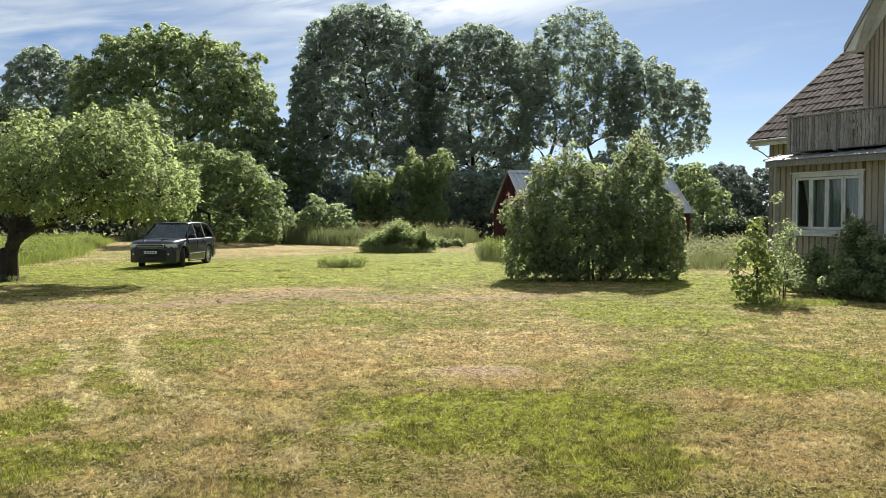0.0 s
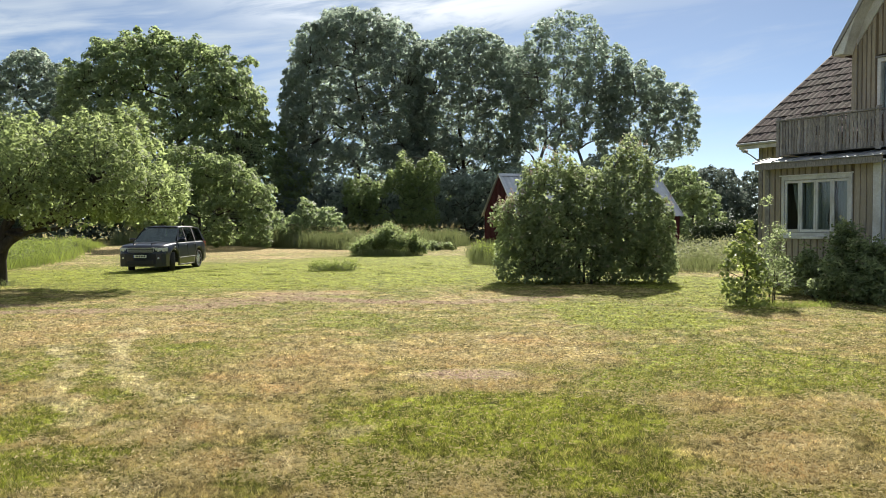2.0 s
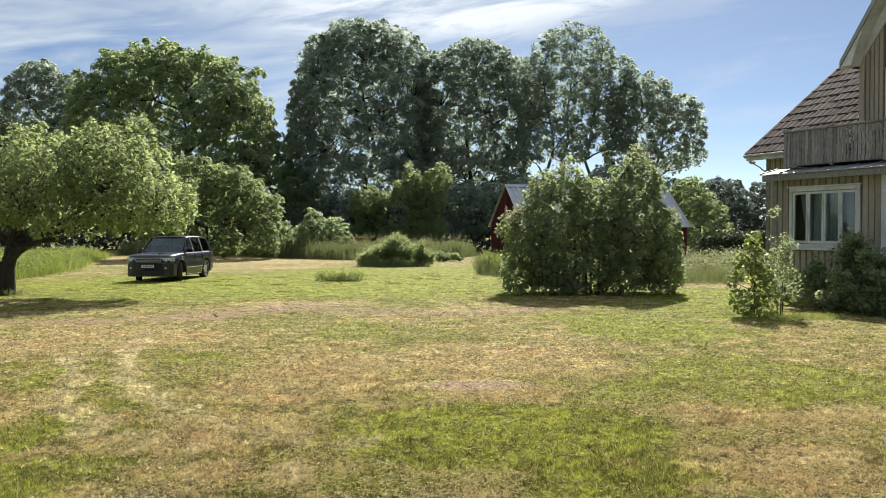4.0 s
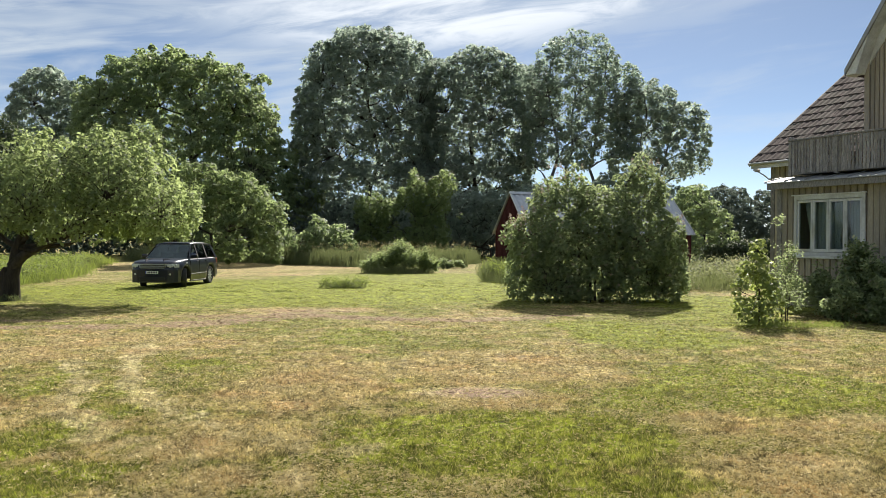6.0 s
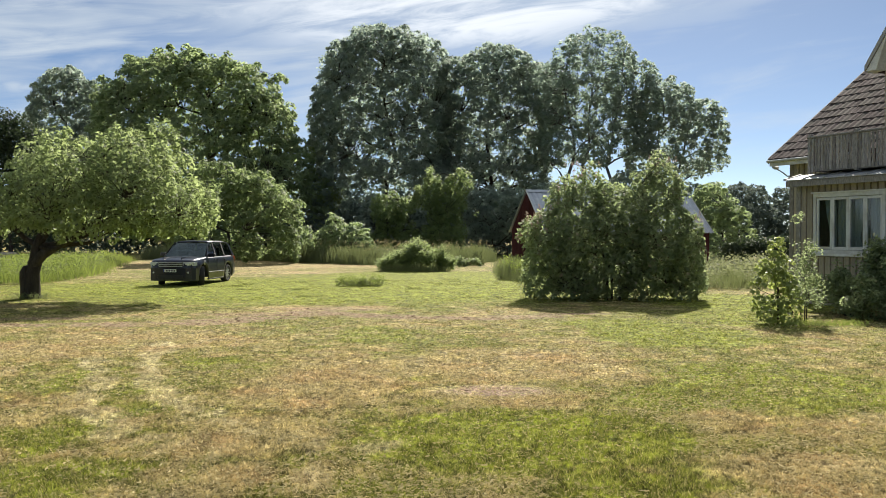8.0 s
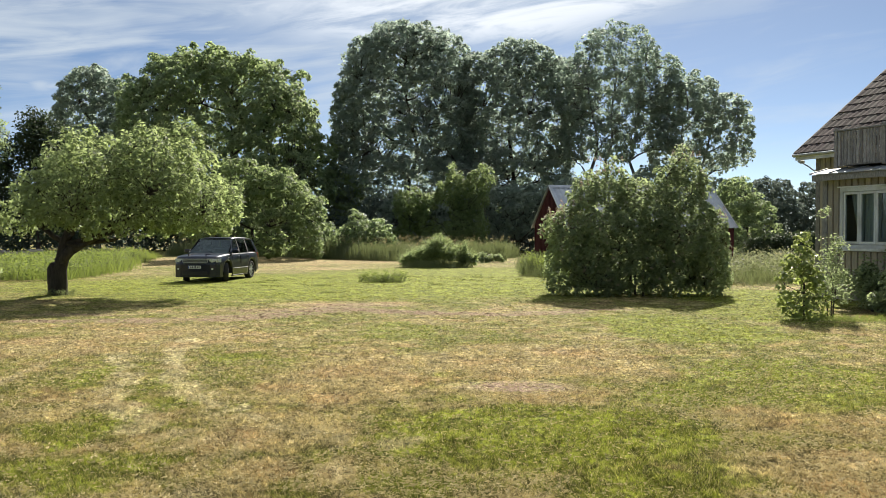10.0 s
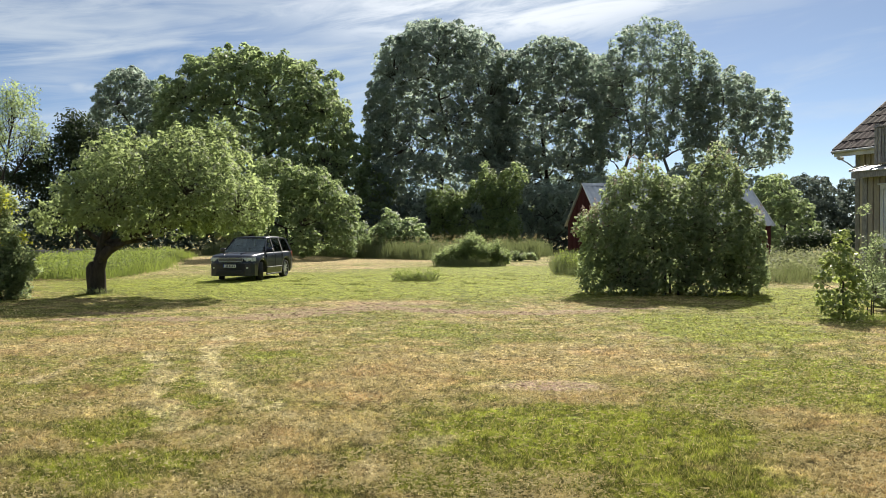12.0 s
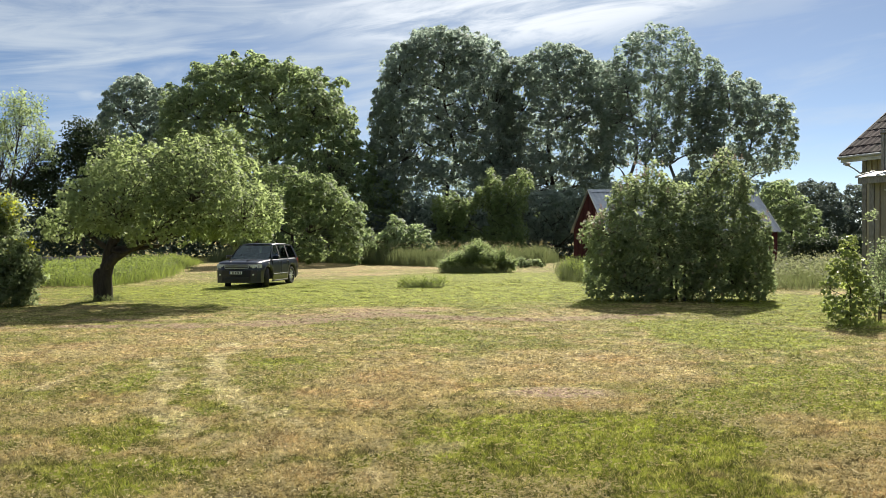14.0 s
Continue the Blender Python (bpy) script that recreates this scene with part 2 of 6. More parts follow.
def build_blade(n):
    c = lawn_color(n)[0]
    isl = n.add("ShaderNodeNewGeometry").outputs["Random Per Island"]
    c = n.mix(n.math("MULTIPLY", n.ramp(isl, 0.66, 0.95), 0.5), c, (0.66, 0.56, 0.27))
    # blades darkened at random hold the shade of the gaps in their colour
    c = n.mix(n.ramp(isl, 0.0, 0.5), n.mix(0.52, c, (0.055, 0.060, 0.012)), c)
    t = n.add("ShaderNodeBsdfTranslucent", {"Color": c}).outputs[0]
    return n.add("ShaderNodeMixShader", {0: 0.52, 1: surface(n, c, 0.6, 0.0, None, 0.3), 2: t}).outputs[0]


M = {}
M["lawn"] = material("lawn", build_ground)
M["blade"] = material("mown_grass", build_blade)
M["meadow"] = foliage("meadow_grass", (0.095, 0.145, 0.032), (0.27, 0.325, 0.085), (0.35, 0.43, 0.09), 0.42, 0.75, None, 0.0)
M["reed"] = foliage("tall_grass", (0.080, 0.108, 0.042), (0.20, 0.222, 0.108), (0.24, 0.28, 0.11), 0.4, 0.75, None, 0.0)
# greyish, bluish colour imitates haze over the distant crowns
M["linden"] = foliage("hazed_linden_leaves", (0.105, 0.130, 0.090), (0.160, 0.200, 0.165), (0.47, 0.57, 0.46), 0.66, 0.6, None, 0.2)
M["maple"] = foliage("maple_leaves", (0.080, 0.116, 0.056), (0.150, 0.200, 0.105), (0.44, 0.55, 0.25), 0.60, 0.55, None, 0.15)
# paler grey-green carries the veil of glare on this crown too
M["ash"] = foliage("hazed_ash_leaves", (0.105, 0.14, 0.092), (0.150, 0.195, 0.150), (0.42, 0.53, 0.41), 0.58, 0.55)
M["apple"] = foliage("apple_leaves", (0.074, 0.103, 0.045), (0.152, 0.194, 0.095), (0.44, 0.535, 0.22), 0.57, 0.6, None, 0.03)
M["lilac"] = foliage("lilac_leaves", (0.062, 0.088, 0.045), (0.130, 0.165, 0.090), (0.44, 0.53, 0.25), 0.55, 0.6, (0.30, 0.22, 0.18, 0.975), 0.0)
M["sapling"] = foliage("sapling_leaves", (0.075, 0.108, 0.034), (0.20, 0.25, 0.085), (0.48, 0.56, 0.16), 0.5, 0.55, None, 0.0)
M["young"] = foliage("young_leaves", (0.070, 0.108, 0.040), (0.145, 0.195, 0.075), (0.40, 0.50, 0.21), 0.55, 0.6, None, 0.0)
M["bramble"] = foliage("bramble_leaves", (0.090, 0.108, 0.056), (0.19, 0.20, 0.115), (0.32, 0.35, 0.17), 0.46, 0.65, None, 0.0)
M["tuft"] = foliage("uncut_tufts", (0.08, 0.10, 0.03), (0.18, 0.19, 0.065), (0.22, 0.25, 0.06), 0.4, 0.95, None, 0.0)
# one even dark green for hedge trees, field shrubs and far hedge
M["conifer"] = foliage("dark_green_leaves", (0.030, 0.048, 0.026), (0.060, 0.085, 0.044), (0.07, 0.10, 0.04), 0.25, 0.75, None, 0.0)
# grey-blue cast put in for haze over the far wood
M["far_leaf"] = foliage("hazed_distant_needles", (0.052, 0.074, 0.062), (0.084, 0.112, 0.088), (0.20, 0.25, 0.20), 0.45, 0.8, None, 0.0)
M["ash_bark"] = simple("pale_ash_bark", (0.13, 0.125, 0.12), 0.9, 0, 9.0, 0.25, 0.6, 0.15, 0, (1, 1, 0.25))
M["bark"] = simple("bark", (0.055, 0.046, 0.038), 0.9, 0, 9.0, 0.35, 0.8, 0.15, 0, (1, 1, 0.25))
M["board"] = simple("weathered_yellow_boards", (0.32, 0.282, 0.225), 0.8, 0, 14.0, 0.2, 0.4, 0.2, 0, (6, 6, 0.5), (0.25, 0.225, 0.185, 0.75))
# darker copy of the boards: shade of the gaps put into the colour
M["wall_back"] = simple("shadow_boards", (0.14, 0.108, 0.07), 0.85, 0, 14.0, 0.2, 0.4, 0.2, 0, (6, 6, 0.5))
M["white"] = simple("weathered_white_paint", (0.58, 0.59, 0.585), 0.6, 0, 22.0, 0.12, 0.3, 0.3, 0, (1, 1, 1), (0.36, 0.35, 0.32, 0.7))
M["grey_wood"] = simple("grey_weathered_wood", (0.25, 0.238, 0.225), 0.85, 0, 16.0, 0.45, 0.5, 0.2, 0, (5, 5, 0.5))
M["tile"] = simple("mossy_roof_tile", (0.078, 0.062, 0.060), 0.95, 0, 14.0, 0.5, 0.6, 0.05, 0, (1, 1, 1), (0.098, 0.092, 0.080, 0.8))
M["sheet"] = simple("zinc_sheet", (0.34, 0.35, 0.36), 0.6, 0.4, 6.0, 0.12, 0.1, 0.5, 0, (1, 1, 1), (0.36, 0.33, 0.30, 0.5))
M["barn_sheet"] = simple("galvanised_corrugated_sheet", (0.33, 0.36, 0.40), 0.5, 0.55, 4.0, 0.12, 0.1, 0.5, 0, (1, 1, 1), (0.30, 0.27, 0.25, 0.4))
M["falu"] = simple("red_barn_paint", (0.060, 0.017, 0.018), 0.9, 0, 8.0, 0.25, 0.5, 0.15, 0, (6, 6, 0.4))
M["stone"] = simple("foundation_stone", (0.27, 0.24, 0.21), 0.9, 0, 7.0, 0.25, 0.6, 0.2)
M["interior"] = simple("dim_plaster", (0.30, 0.27, 0.23), 0.9, 0, 5.0, 0.1, 0.1)
M["curtain"] = simple("pale_curtain_cloth", (0.23, 0.26, 0.255), 0.9, 0, 60.0, 0.1, 0.1)
M["gravel"] = simple("pale_gravel", (0.42, 0.39, 0.35), 0.95, 0, 9.0, 0.25, 0.5, 0.2)
M["paint"] = material("dark_blue_car_paint", lambda n: surface(n, (0.003, 0.006, 0.019), 0.3, 0.2, n.bump(n.noise(n.add("ShaderNodeTexCoord").outputs["Object"], 260.0, 2.0), 0.02, 0.002), 0.35, 0.55))
M["plastic"] = simple("black_trim_plastic", (0.018, 0.018, 0.019), 0.55, 0, 60.0, 0.2, 0.1)
M["rubber"] = simple("tyre_rubber", (0.022, 0.022, 0.022), 0.85, 0, 40.0, 0.2, 0.3)
M["alloy"] = simple("silver_alloy", (0.55, 0.56, 0.58), 0.35, 0.6, 40.0, 0.05, 0.05)
M["chrome"] = simple("satin_grille_metal", (0.42, 0.43, 0.45), 0.3, 0.85, 40.0, 0.05, 0.05)
M["lens"] = material("headlamp_lens", lambda n: surface(n, (0.55, 0.58, 0.60), 0.12, 0.3, None, 0.6, 1.0))
M["red_lens"] = material("rear_lamp_lens", lambda n: surface(n, (0.32, 0.02, 0.018), 0.15, 0.0, None, 0.6, 1.0))
M["plate"] = simple("white_plate", (0.72, 0.72, 0.70), 0.4, 0, 40.0, 0.05, 0.05)
M["ink"] = simple("black_ink", (0.02, 0.02, 0.025), 0.5, 0, 40.0, 0.1, 0.05)
M["blue"] = simple("blue_ink", (0.03, 0.06, 0.30), 0.5, 0, 40.0, 0.1, 0.05)


def build_glass(n):
    g = n.add("ShaderNodeBsdfGlossy", {"Color": (1, 1, 1, 1), "Roughness": 0.02}).outputs[0]
    t = n.add("ShaderNodeBsdfTransparent", {"Color": (0.90, 0.93, 0.92, 1)}).outputs[0]
    return n.add("ShaderNodeMixShader", {0: 0.045, 1: t, 2: g}).outputs[0]


def build_tint(n):
    g = n.add("ShaderNodeBsdfGlossy", {"Color": (1, 1, 1, 1), "Roughness": 0.02}).outputs[0]
    t = n.add("ShaderNodeBsdfTransparent", {"Color": (0.30, 0.33, 0.33, 1)}).outputs[0]
    return n.add("ShaderNodeMixShader", {0: 0.10, 1: t, 2: g}).outputs[0]


def build_screen(n):
    g = n.add("ShaderNodeBsdfGlossy", {"Color": (1, 1, 1, 1), "Roughness": 0.03}).outputs[0]
    t = n.add("ShaderNodeBsdfTransparent", {"Color": (0.52, 0.58, 0.56, 1)}).outputs[0]
    fac = n.math("ADD", n.math("MULTIPLY", n.add("ShaderNodeFresnel", {"IOR": 1.45}).outputs[0], 0.5), 0.01, clamp=True)
    return n.add("ShaderNodeMixShader", {0: fac, 1: t, 2: g}).outputs[0]


M["screen"] = material("windscreen_glass", build_screen)
M["glass"] = material("window_glass", build_glass)
M["tint"] = material("tinted_glass", build_tint)


# ---- building helpers ----
def mesh_of(name, verts, faces, mat, smooth=False):
    me = bpy.data.meshes.new(name)
    me.from_pydata([tuple(v) for v in verts], [], faces)
    me.materials.append(mat)
    if smooth:
        me.shade_smooth()
    return me


def quads(name, v, mat):
    """A mesh of loose four-sided faces from an array (count, 4, 3)."""
    return polys(name, v, mat)


def polys(name, v, mat):
    count, k = v.shape[:2]
    me = bpy.data.meshes.new(name)
    me.vertices.add(count * k)
    me.loops.add(count * k)
    me.polygons.add(count)
    me.vertices.foreach_set("co", v.astype(np.float32).ravel())
    me.loops.foreach_set("vertex_index", np.arange(count * k, dtype=np.int32))
    me.polygons.foreach_set("loop_start", np.arange(0, count * k, k, dtype=np.int32))
    me.update(calc_edges=True)
    me.materials.append(mat)
    return me


def thing(name, at=(0, 0, 0), turn=0.0, label="", category="", group="", kind="", scale=1.0):
    ob = new(name)
    ob.matrix_world = pose(*at, 0, 0, turn) @ Matrix.Scale(scale, 4)
    return tagged(ob, label, category, group, kind)


def part(name, geo, mat, parent, label="", smooth=False, kind=""):
    """Links a bmesh, or a ready mesh, as one mesh object under a thing or a part."""
    if isinstance(geo, bmesh.types.BMesh):
        me = bpy.data.meshes.new(name)
        bmesh.ops.recalc_face_normals(geo, faces=geo.faces[:])
        geo.to_mesh(me)
        geo.free()
        me.materials.append(mat)
    else:
        me = geo
    if smooth:
        me.shade_smooth()
    ob = new(name, me)
    ob.parent = parent
    return tagged(ob, label, kind=kind)


def box(bm, x0, x1, y0, y1, z0, z1, bevel=0.0):
    r = bmesh.ops.create_cube(bm, size=1.0, matrix=Matrix.Translation(((x0 + x1) / 2, (y0 + y1) / 2, (z0 + z1) / 2)) @ Matrix.Diagonal((x1 - x0, y1 - y0, z1 - z0, 1)))
    if bevel:
        es = list({e for v in r["verts"] for e in v.link_edges})
        bmesh.ops.bevel(bm, geom=es, offset=bevel, segments=1, affect="EDGES", profile=0.5)
    return bm


def boxes(*spans, bevel=0.0):
    bm = bmesh.new()
    for s in spans:
        box(bm, *s, bevel=bevel)
    return bm


def prism(points, axis_from, axis_to, axis="x"):
    """A solid from a closed outline, drawn out along an axis."""
    bm = bmesh.new()
    def put(p, a):
        return (a, p[0], p[1]) if axis == "x" else (p[0], a, p[1]) if axis == "y" else (p[0], p[1], a)
    lo = [bm.verts.new(put(p, axis_from)) for p in points]
    hi = [bm.verts.new(put(p, axis_to)) for p in points]
    bm.faces.new(lo)
    bm.faces.new(hi[::-1])
    for i in range(len(points)):
        j = (i + 1) % len(points)
        bm.faces.new((lo[i], lo[j], hi[j], hi[i]))
    return bm


def tube(store, pts, r0, r1, sides=6):
    """Adds a tapered tube along points to store = (verts, faces)."""
    verts, faces = store
    base = len(verts)
    pts = [Vector(p) for p in pts]
    for i, p in enumerate(pts):
        d = (pts[min(i + 1, len(pts) - 1)] - pts[max(i - 1, 0)]).normalized()
        a = d.orthogonal().normalized()
        b = d.cross(a)
        r = r0 + (r1 - r0) * i / (len(pts) - 1)
        for k in range(sides):
            t = 2 * math.pi * k / sides
            verts.append(p + (a * math.cos(t) + b * math.sin(t)) * r)
    for i in range(len(pts) - 1):
        for k in range(sides):
            j = (k + 1) % sides
            faces.append((base + i * sides + k, base + i * sides + j, base + (i + 1) * sides + j, base + (i + 1) * sides + k))
    return store


def bent(a, b, rng, sag=0.12, steps=5):
    """Points of a crooked limb from a to b."""
    a, b = Vector(a), Vector(b)
    L = (b - a).length
    out = []
    off = Vector(rng.normal(0, 1, 3)) * L * sag
    for i in range(steps + 1):
        t = i / steps
        out.append(a.lerp(b, t) + off * math.sin(math.pi * t) + Vector((0, 0, L * 0.06 * math.sin(math.pi * t))) + (Vector(rng.normal(0, 1, 3)) * L * 0.02 if 0 < i < steps else Vector()))
    return out


# ---- plants ----
def leaf_mesh(name, centres, size, mat, rng, up=0.35, long=1.5, sun_side=True):
    """Folded leaves round the given centres, of random turn."""
    c = np.asarray(centres)
    k = len(c)
    nrm = rng.normal(0, 1, (k, 3))
    nrm[:, 2] = np.abs(nrm[:, 2]) + up
    nrm /= np.linalg.norm(nrm, axis=1)[:, None]
    d = rng.normal(0, 1, (k, 3))
    d[:, 2] -= 0.3
    d -= nrm * np.sum(d * nrm, axis=1)[:, None]
    d /= np.linalg.norm(d, axis=1)[:, None]
    s = np.cross(nrm, d)
    w = size * rng.uniform(0.6, 1.25, (k, 1))
    L = w * long
    v = np.empty((k, 4, 3))
    v[:, 0] = c - d * L * 0.5
    v[:, 1] = c + s * w * 0.42 + nrm * w * 0.12 - d * L * 0.05
    v[:, 2] = c + d * L * 0.5 - nrm * w * 0.10
    v[:, 3] = c - s * w * 0.42 + nrm * w * 0.12 - d * L * 0.05
    return quads(name, v, mat)


def crown(lobes, count, clump, rng, fill=0.55, per=110, floor=0.0, flat=0.75, rough=0.14, shoot=0.0):
    """Centres of leaves in uneven clumps over and inside rounded lobes; also the clumps' centres."""
    lobes = np.array(lobes, float)
    wgt = (lobes[:, 3] * lobes[:, 4] * lobes[:, 5]) ** (2 / 3)
    n_cl = max(8, int(count / per))
    which = rng.choice(len(lobes), n_cl, p=wgt / wgt.sum())
    d = rng.normal(0, 1, (n_cl, 3))
    d[:, 2] = np.where(d[:, 2] < -0.7, -d[:, 2], d[:, 2])
    d /= np.linalg.norm(d, axis=1)[:, None]
    r = rng.uniform(fill, 1.0, (n_cl, 1)) ** 0.7 * rng.uniform(0.82, 1.0 + rough, (n_cl, 1))
    cc = lobes[which, :3] + d * r * lobes[which, 3:6]
    cc[:, 2] = np.maximum(cc[:, 2], floor + 0.1)
    num = rng.uniform(0.4, 1.6, n_cl)
    num = np.maximum(4, (num / num.sum() * count)).astype(int)
    idx = np.repeat(np.arange(n_cl), num)
    spread = clump * rng.uniform(0.6, 1.3, (n_cl, 1))
    p = rng.normal(0, 1, (len(idx), 3))
    p *= (np.minimum(np.linalg.norm(p, axis=1), 2.0) / np.linalg.norm(p, axis=1))[:, None]
    pts = cc[idx] + p * spread[idx] * np.array([1, 1, flat]) * (0.62 if not shoot else 0.40)
    if shoot:
        # leaves strung along short twigs that point up and outwards
        axis = d * np.array([1, 1, 0.5]) * 0.75 + np.array([0, 0, 0.7]) + rng.normal(0, 0.35, d.shape)
        axis /= np.linalg.norm(axis, axis=1)[:, None]
        pts += axis[idx] * spread[idx] * shoot * rng.uniform(-0.7, 1.0, (len(idx), 1))
    pts[:, 2] = np.maximum(pts[:, 2], floor + 0.02)
    return pts, cc


def tree(name, base, lobes, count, leaf, mat, seed, trunk=0.3, fork=0.35, clump=0.8, fill=0.5, label="", category="tree", per=110, group="",
         twigs=14, stems=1, lean=(0, 0), long=1.5, flat=0.75, kind="", rough=0.14, bark="bark", shoot=0.0):
    """A tree or shrub: tapered trunk with limbs into every lobe, and a crown of loose leaves."""
    rng = np.random.default_rng(seed)
    top = max(l[2] + l[5] for l in lobes)
    t = thing(name, base, 0, label, category, group, kind)
    local = [(l[0] - base[0], l[1] - base[1], l[2] - base[2], l[3], l[4], l[5]) for l in lobes]
    pts, cc = crown(local, count, clump, rng, fill, per, rough=rough, shoot=shoot)
    stores, boughs = [], []
    limbs = ([], [])
    h = (top - base[2]) * fork
    for s in range(stems):
        o = Vector((0, 0, 0)) if stems == 1 else Vector((*rng.uniform(-0.35, 0.35, 2) * (local[0][3]), 0))
        f = Vector((lean[0], lean[1], h)) + o * 1.5
        store = ([], [])
        stores.append(store)
        tube(store, [o + Vector((0, 0, -0.15)), o + Vector((0, 0, 0.12)), *bent(o + Vector((0, 0, 0.25)), f, rng, 0.05, 4)], trunk * 1.25, trunk * 0.62, 10)
        widest = max(l[3] for l in local)
        for i, l in enumerate(local):
            if l[3] < widest * 0.3:
                continue
            if stems > 1 and i % stems != s % len(local) and len(local) > 1:
                continue
            c = Vector(l[:3])
            start, thick = f - Vector((0, 0, h * 0.10 * (i % 3))), 0.55
            if i > 2:
                near = min((Vector(q[:3]) for q in local[:3]), key=lambda q: (q - c).length)
                start, thick = f.lerp(near, 0.55), 0.26
            boughs.append(tube(([], []), bent(start, c, rng, 0.08), trunk * thick, trunk * 0.10, 7))
            own = [k for k in range(len(cc)) if sum(((cc[k][a] - l[a]) / l[a + 3]) ** 2 for a in range(3)) < 1.3][:twigs]
            for k in own:
                tube(limbs, bent(f.lerp(c, rng.uniform(0.45, 1.0)), cc[k], rng, 0.10, 4), min(0.035, trunk * 0.2), min(0.012, trunk * 0.04), 5)
    for one in stores:
        part("trunk" if stems == 1 else "stem", mesh_of("trunk", *one, M[bark], True), None, t)
    for one in boughs:
        part("limb", mesh_of("limb", *one, M[bark], True), None, t)
    part("branchwork", mesh_of("branchwork", *limbs, M[bark], True), None, t, kind="stuff")
    part("crown", leaf_mesh("crown", pts, leaf, mat, rng, long=long), None, t)
    return t


def tufted(lobes, gap, rng, low=-0.75, layers=(1.0, 0.8), open_=0.0, grain=0.3, power=2.5, rough=0.0):
    """Places of leafy tufts over rounded lobes, evenly spread, with the way each one faces."""
    lob = np.array(lobes, float)
    kept, face = [], []
    cells = {}
    for depth in layers:
        for l in lob:
            area = 4 * math.pi * ((l[3] * l[4]) ** 1.6 + (l[3] * l[5]) ** 1.6 + (l[4] * l[5]) ** 1.6) ** (1 / 1.6) / 3 ** (1 / 1.6) * depth ** 2
            tries = int(area / gap ** 2 * 2.6)
            d = rng.normal(0, 1, (tries, 3))
            d /= np.linalg.norm(d, axis=1)[:, None]
            d = d[d[:, 2] > low]
            e = d / (np.sum(np.abs(d) ** power, axis=1) ** (1 / power))[:, None]
            p = l[:3] + e * l[3:6] * depth * rng.uniform(0.93, 1.05, (len(d), 1))
            if rough:
                swell = np.array([noise.noise(Vector(q) / (gap * 3.0)) + 0.5 * noise.noise(Vector(q) / (gap * 1.4)) for q in p])
                p = l[:3] + (p - l[:3]) * (1 + rough * swell)[:, None]
            inner = np.zeros(len(p), bool)
            for m in lob:
                if m is not l:
                    inner |= np.sum((np.abs(p - m[:3]) / (m[3:6] * depth)) ** power, axis=1) < 0.72
            n = e / l[3:6]
            n /= np.linalg.norm(n, axis=1)[:, None]
            for q, w in zip(p[~inner], n[~inner]):
                if q[2] < min(0.4, gap * 0.4):
                    continue
                if open_ and noise.noise(Vector((q[0] * grain, q[1] * grain * 0.35, q[2] * grain)) + Vector((7.0, 3.0, 1.0))) < open_ - 0.5:
                    continue
                key = tuple((q // gap).astype(int))
                near = False
                for i in (-1, 0, 1):
                    for j in (-1, 0, 1):
                        for k in (-1, 0, 1):
                            for o in cells.get((key[0] + i, key[1] + j, key[2] + k), ()):
                                if (o[0] - q[0]) ** 2 + (o[1] - q[1]) ** 2 + (o[2] - q[2]) ** 2 < (gap * 0.8) ** 2:
                                    near = True
                if near:
                    continue
                cells.setdefault(key, []).append(q)
                kept.append(q)
                face.append(w)
    return np.array(kept), np.array(face)


def tuft_leaves(name, centres, face, radius, per, leaf, mat, rng, loose=0.45, long=1.35, lift=0.55, droop=0.25, tall=0.8):
    """Leaves that lie like shingles over small domes, one dome for each tuft."""
    k = len(centres)
    num = rng.poisson(per * rng.uniform(0.55, 1.45, k) * np.where(np.arange(k) < k * 0.45, 1.0, 0.7))
    idx = np.repeat(np.arange(k), num)
    axis = face + np.array([0, 0, lift])
    axis /= np.linalg.norm(axis, axis=1)[:, None]
    rad = (radius * rng.uniform(0.65, 1.3, k))[idx][:, None]
    d = rng.normal(0, 1, (len(idx), 3)) + axis[idx] * 0.9
    d /= np.linalg.norm(d, axis=1)[:, None]
    c = centres[idx] + d * rad * rng.uniform(0.55, 1.05, (len(idx), 1)) * np.array([1, 1, tall])
    nrm = d * 0.8 + np.array([0, 0, 0.5]) + rng.normal(0, loose, (len(idx), 3))
    nrm /= np.linalg.norm(nrm, axis=1)[:, None]
    a = d + rng.normal(0, 0.7, (len(idx), 3)) - np.array([0, 0, droop])
    a -= nrm * np.sum(a * nrm, axis=1)[:, None]
    a /= np.linalg.norm(a, axis=1)[:, None]
    s = np.cross(nrm, a)
    w = leaf * rng.uniform(0.6, 1.3, (len(idx), 1))
    L = w * long
    v = np.empty((len(idx), 4, 3))
    v[:, 0] = c - a * L * 0.5
    v[:, 1] = c + s * w * 0.5 + nrm * w * 0.10
    v[:, 2] = c + a * L * 0.5 - nrm * w * 0.12
    v[:, 3] = c - s * w * 0.5 + nrm * w * 0.10
    return quads(name, v, mat)


